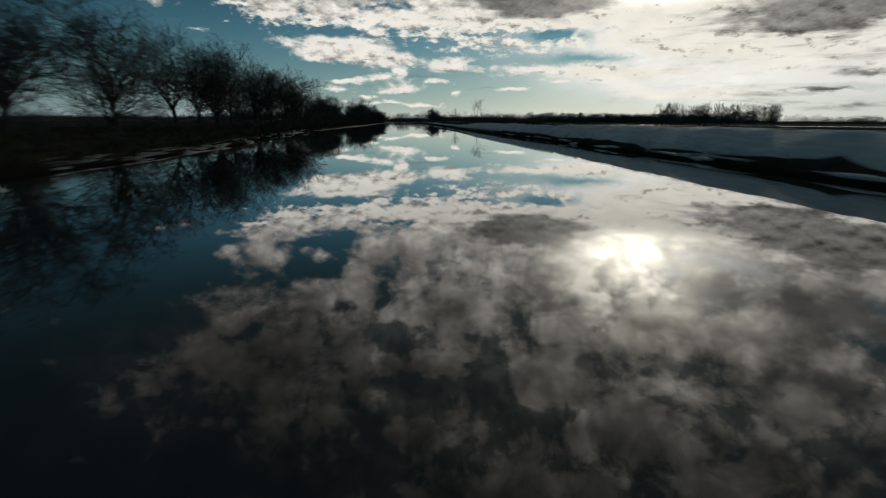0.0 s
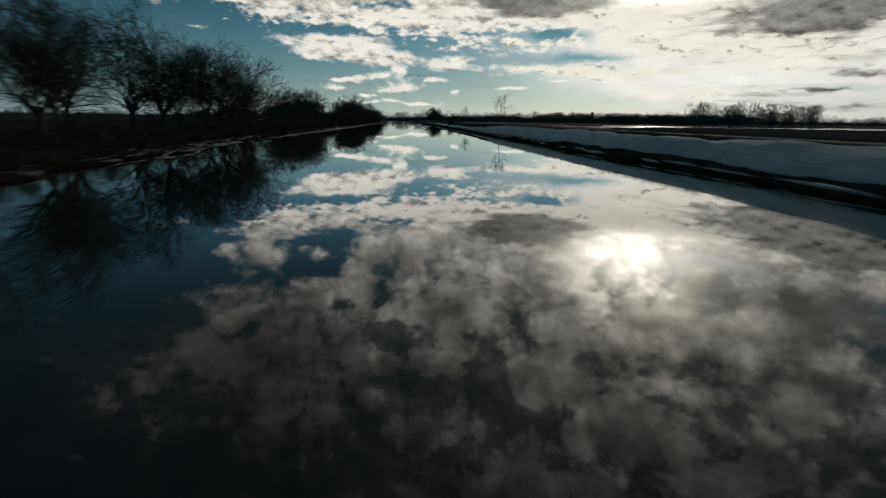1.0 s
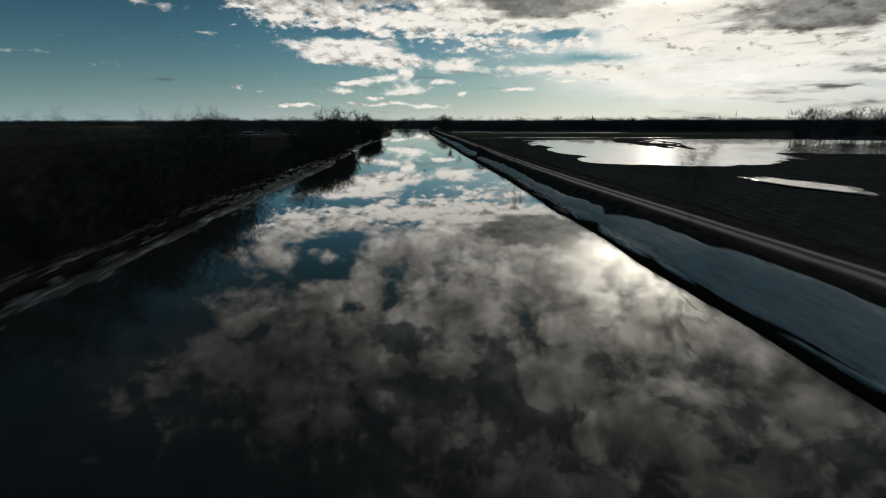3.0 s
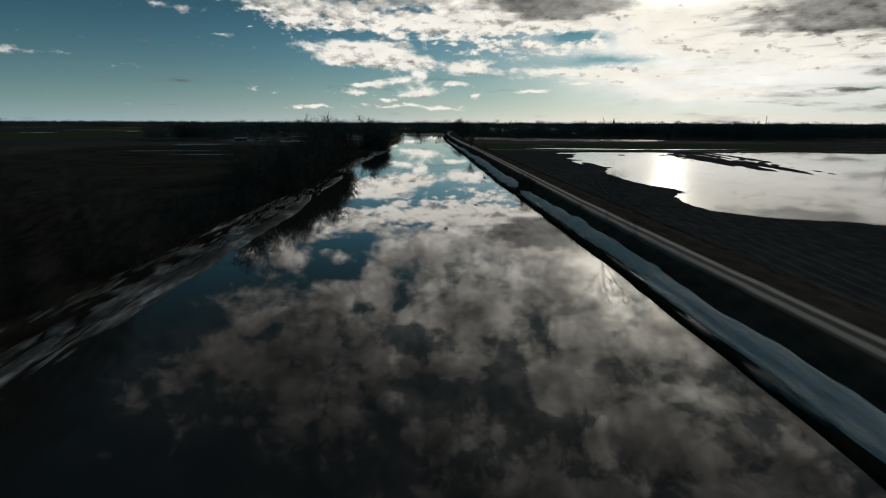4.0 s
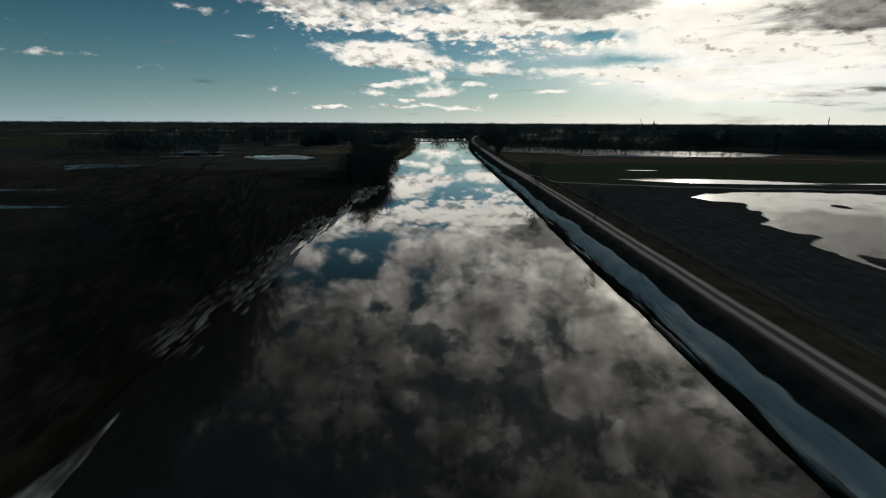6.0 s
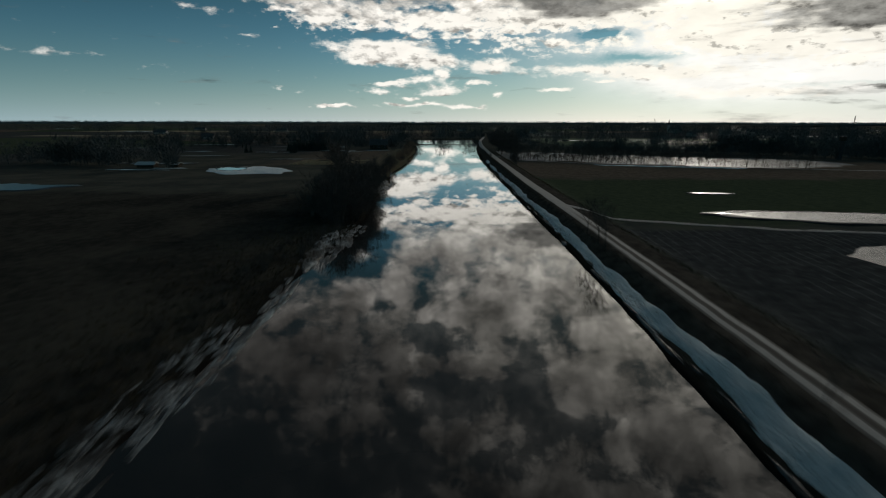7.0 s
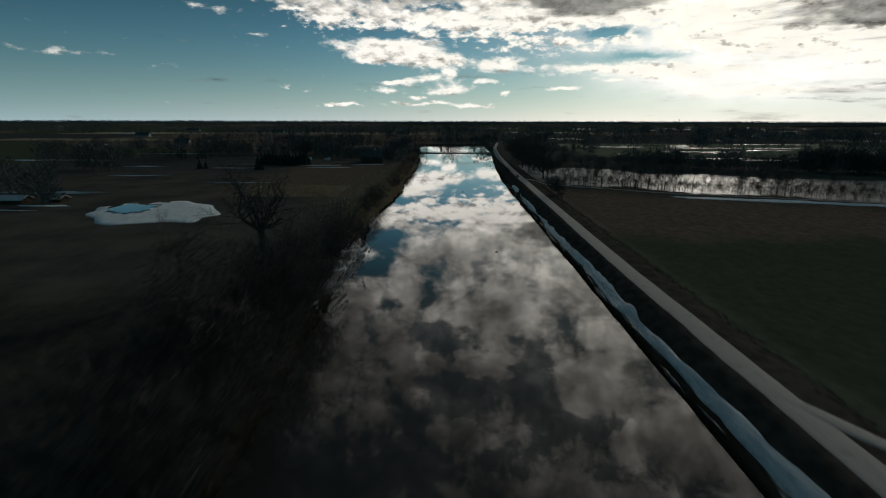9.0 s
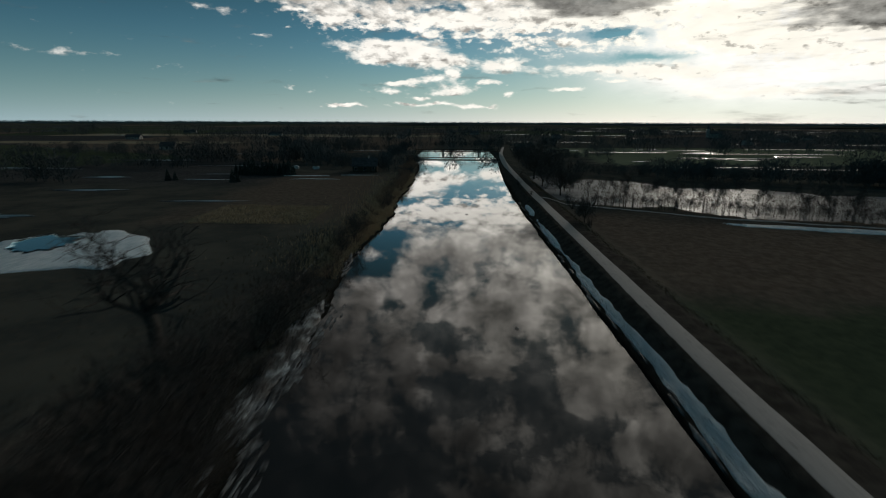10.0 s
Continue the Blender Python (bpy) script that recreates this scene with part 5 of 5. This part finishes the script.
def gable_walls(length, half, eave, ridge):
    bm = bmesh.new()
    prof = [(-half, 0), (half, 0), (half, eave), (0, ridge), (-half, eave)]
    a = [bm.verts.new((-length / 2, y, z)) for y, z in prof]
    b = [bm.verts.new((length / 2, y, z)) for y, z in prof]
    bm.faces.new(a[::-1])
    bm.faces.new(b)
    for i in range(5):
        j = (i + 1) % 5
        if i not in (2, 3):
            bm.faces.new((a[i], b[i], b[j], a[j]))
    bmesh.ops.recalc_face_normals(bm, faces=bm.faces)
    return bm


def house(name, x, y, turn, length, half, eave, ridge, wall, roof, label, group="", chimney=True):
    h = holder(name, x, y, float(land(x, y)) - 0.1, label, name.replace("_", " "), group, turn)
    part("wall", gable_walls(length, half, eave, ridge), wall, h)
    r = part("roof", gable(length, half, eave, ridge), roof, h)
    if chimney:
        part("chimney", made((length * 0.15 - 0.3, length * 0.15 + 0.3, -0.3, 0.3, ridge - 0.4, ridge + 0.9), bevel=0.03), M_PLASTER, r)
    for k in range(max(2, int(length / 2.6))):
        wx = -length / 2 + 1.2 + k * (length - 2.4) / max(1, int(length / 2.6) - 1)
        win = part("window", made((wx - 0.5, wx + 0.5, -half - 0.04, -half + 0.02, 0.9, min(eave - 0.25, 2.1))), M_PLASTER, h)
        part("pane", made((wx - 0.42, wx + 0.42, -half - 0.06, -half - 0.03, 0.98, min(eave - 0.33, 2.02))), M_GLASS, win)
    part("door", made((length / 2 - 0.02, length / 2 + 0.05, -0.5, 0.5, 0.0, 2.05)), M_TIMBER, h)
    return h


house("farmhouse", -34.5, 503, 4, 9.0, 3.4, 2.6, 5.2, M_TIMBER, M_ROOF, "dark timber farmhouse with a grey sheet roof among trees")
house("shed", -93.6, 394, 2, 5.2, 1.5, 1.15, 1.8, M_TIMBER, M_PALE, "low dark shed with a pale sheet roof at a field's edge", "sheds by the field", False)
house("shed", -86.0, 396.5, -6, 2.6, 1.1, 1.0, 1.5, M_TIMBER, M_PALE, "small dark shed with a pale roof beside bushes", "sheds by the field", False)
for x, y, t_, l_ in ((-190, 640, 10, 9), (-120, 700, -20, 8), (330, 820, 15, 12), (410, 900, 0, 10), (260, 760, 30, 9), (-330, 820, 5, 14), (120, 900, 12, 10), (-60, 880, 40, 9), (520, 760, -12, 12), (-240, 980, 0, 16), (30, 1050, 8, 14), (-420, 1100, 6, 18)):
    house("farm_building", x, y, t_, l_, 3.2, 2.6, 5.0, M_PLASTER, M_ROOF, "small distant farm building with a plain gable roof", "distant farm buildings", False)


def bale(x, y, turn):
    """Round bale wrapped in white sheet, lying on its side."""
    h = holder("wrapped_bale", x, y, float(land(x, y)), "round hay bale wrapped in white plastic on grass", "bale", "wrapped bales", turn)
    bm = bmesh.new()
    bmesh.ops.create_cone(bm, cap_ends=True, segments=20, radius1=0.65, radius2=0.65, depth=1.2, matrix=pose(0, 0, 0.62, 90, 0, 0))
    bmesh.ops.bevel(bm, geom=[e for e in bm.edges if abs(e.verts[0].co.y - e.verts[1].co.y) < 1e-4], offset=0.12, segments=2, affect="EDGES")
    part("wrapping", bm, M_PALE, h)


for x, y, t_ in ((-66.5, 511.5, 10), (-65.1, 511.8, 20), (-63.6, 511.6, -5), (-56.2, 509.7, 30), (-54.9, 510.0, 12), (-64.4, 513.2, 40)):
    bale(x, y, t_)


def spruce_meshes(seed, height):
    rnd = random.Random(seed)
    trunk = Wood()
    trunk.limb(Vector((0, 0, -0.3)), Vector((0, 0, height)), height * 0.016, 0.01, 7)
    v, f = [], []
    tiers = 22
    for k in range(tiers):
        t = k / (tiers - 1)
        z = height * (0.06 + 0.92 * t)
        reach = height * 0.33 * (1 - t) ** 0.8 + 0.08
        n = max(5, int(15 * (1 - t)) + 5)
        for i in range(n):
            a = rnd.uniform(0, 6.28)
            r = reach * rnd.uniform(0.7, 1.1)
            wd = 0.16 * r + 0.06
            dz = -0.30 * r + rnd.uniform(-0.08, 0.08)
            for s in (-1, 1):
                b = len(v)
                v += [(0, 0, z + 0.1), (math.cos(a + s * 0.05) * r * 0.55 - math.sin(a) * wd * s, math.sin(a + s * 0.05) * r * 0.55 + math.cos(a) * wd * s, z + dz * 0.7 - 0.08), (math.cos(a) * r, math.sin(a) * r, z + dz)]
                f.append((b, b + 1, b + 2))
                v += [(math.cos(a) * r * 0.35, math.sin(a) * r * 0.35, z), (math.cos(a) * r * 0.6 + 0.05, math.sin(a) * r * 0.6, z - 0.3 * r * 0.6 - 0.25), (math.cos(a) * r * 0.9, math.sin(a) * r * 0.9, z + dz)]
                f.append((b + 3, b + 4, b + 5))
    me = bpy.data.meshes.new("crown")
    me.from_pydata(v, [], f)
    me.update()
    me.materials.append(M_NEEDLE)
    return trunk.mesh("trunk", M_BARK), me


spruce = tree_thing("spruce", spruce_meshes(5, 5.0), ("trunk", "crown"), "dark evergreen spruce standing on a wet field", "spruce", "spruces on the field")
first_spot = True
SPRUCES = [(-92.6, 470.5, 3.9), (-90.8, 471.5, 3.0), (-70, 467, 4.4), (-68.8, 468, 3.2)] + [(-78 + k * 0.95, 488 + (k * 37 % 5) * 0.7, 4.0 + (k * 29 % 7) * 0.35) for k in range(22)]
for x, y, h in SPRUCES:
    m = pose(x, y, float(land(x, y)), 0, 0, (x * 71) % 360)
    ob = spruce if first_spot else copy_thing(spruce, m)
    ob.matrix_world = m
    ob.scale = (h / 5.0,) * 3
    first_spot = False

# low weir across the river, and a footbridge behind it
weir = holder("weir", 0, 574.5, 0.0, "low dark concrete weir across the river", "weir")
part("sill", made((-21.5, 22.0, -0.5, 0.5, -1.2, 0.32), bevel=0.06), M_CONCRETE, weir)
for x in (-20.5, 21.0):
    part("abutment", made((x - 1.0, x + 1.0, -1.4, 1.4, -1.0, 0.75), bevel=0.08), M_CONCRETE, weir)
bridge = holder("footbridge", 3, 618.5, 0.0, "dark timber footbridge on two piers over still water", "footbridge")
part("deck", made((-27, 25, -0.9, 0.9, 1.75, 2.05), bevel=0.03), M_TIMBER, bridge)
for x in (-10.0, 11.7):
    part("pier", made((x - 0.55, x + 0.55, -0.8, 0.8, -1.2, 1.75), bevel=0.05), M_CONCRETE, bridge)
for s in (-0.85, 0.85):
    part("rail", made((-27, 25, s - 0.04, s + 0.04, 2.95, 3.05)), M_TIMBER, bridge)
    for k in range(27):
        part("post", made((-26.9 + k * 2 - 0.05, -26.9 + k * 2 + 0.05, s - 0.05, s + 0.05, 2.05, 2.95)), M_TIMBER, bridge)


def stones(name, x, y, rx, ry, n, seed, label):
    """A spill of pale broken ice and stones at the weir's end."""
    r = random.Random(seed)
    bm = bmesh.new()
    for _ in range(n):
        px, py = r.gauss(0, rx), r.gauss(0, ry)
        s = r.uniform(0.12, 0.42)
        res = bmesh.ops.create_icosphere(bm, subdivisions=1, radius=s, matrix=pose(x + px, y + py, max(float(land(x + px, y + py)), 0.0) + s * 0.25, r.uniform(0, 360), r.uniform(0, 360), 0))
        for q in res["verts"]:
            q.co += Vector((r.uniform(-1, 1), r.uniform(-1, 1), r.uniform(-1, 1))) * s * 0.25
    ob = part(name, bm, M_ICE, None)
    return tagged(ob, label, "rubble", kind="stuff")


stones("rubble", 20.4, 566, 1.0, 4.5, 90, 3, "pale broken ice heaped at the end of the weir")
stones("rubble", -17.5, 580, 3.0, 2.0, 60, 4, "pale broken ice heaped on the shore by the weir")


def floe(x, y, r_):
    r = random.Random(int(x * 10 + y))
    bm = bmesh.new()
    n = 9
    top = [bm.verts.new((x + math.cos(6.283 * k / n) * r_ * r.uniform(0.6, 1.2), y + math.sin(6.283 * k / n) * r_ * 2.2 * r.uniform(0.6, 1.2), 0.035)) for k in range(n)]
    low_ = [bm.verts.new((v.co.x * 1.0, v.co.y, -0.06)) for v in top]
    bm.faces.new(top)
    for k in range(n):
        bm.faces.new((low_[k], low_[(k + 1) % n], top[(k + 1) % n], top[k]))
    ob = part("ice_floe", bm, M_ICE, None)
    tagged(ob, "small dark ice floe drifting on still water", "ice floe", "ice floes on the river")


for x, y, r_ in ((7.5, 190, 0.28), (3.0, 176, 0.25), (1.0, 330, 0.22), (5.5, 360, 0.2), (2.2, 420, 0.3)):
    floe(x, y, r_)

# far landmarks on the skyline: a church, a mast, a crane
church = holder("church", 338, 966, 0.5, "dark distant church with a pointed spire", "church")
part("nave", gable_walls(16, 4, 5, 8), M_PLASTER, church)
part("roof", gable(16, 4, 5, 8), M_ROOF, church)
part("tower", made((-11, -8, -1.5, 1.5, 0, 11)), M_PLASTER, church)
bm = bmesh.new()
bmesh.ops.create_cone(bm, cap_ends=True, segments=8, radius1=1.8, radius2=0.05, depth=8, matrix=Matrix.Translation((-9.5, 0, 15)))
part("spire", bm, M_ROOF, church)
mast = holder("radio_mast", 583, 948, 0.5, "slender distant radio mast above the woods", "mast")
part("shaft", made((-0.3, 0.3, -0.3, 0.3, 0, 24)), M_ROOF, mast)
part("cap", made((-0.7, 0.7, -0.7, 0.7, 19, 20.2)), M_ROOF, mast)
crane = holder("crane", 334, 1021, 0.5, "slim distant crane with a raised jib", "crane")
part("tower", made((-0.35, 0.35, -0.35, 0.35, 0, 12)), M_ROOF, crane)
bm = made((-0.25, 0.25, -0.25, 0.25, 0, 10))
bm.transform(pose(0, 0, 11.6, 0, -28, 0))
part("jib", bm, M_ROOF, crane)
tower = holder("farm_tower", 158, 436, 0.5, "dark square farm tower rising above bare trees", "tower")
part("shaft", made((-0.6, 0.6, -0.6, 0.6, -0.2, 7.4)), M_ROOF, tower)
part("cabin", made((-0.9, 0.9, -0.9, 0.9, 7.4, 9.0), bevel=0.05), M_TIMBER, tower)
part("roof", made((-1.0, 1.0, -1.0, 1.0, 9.0, 9.2)), M_ROOF, tower)
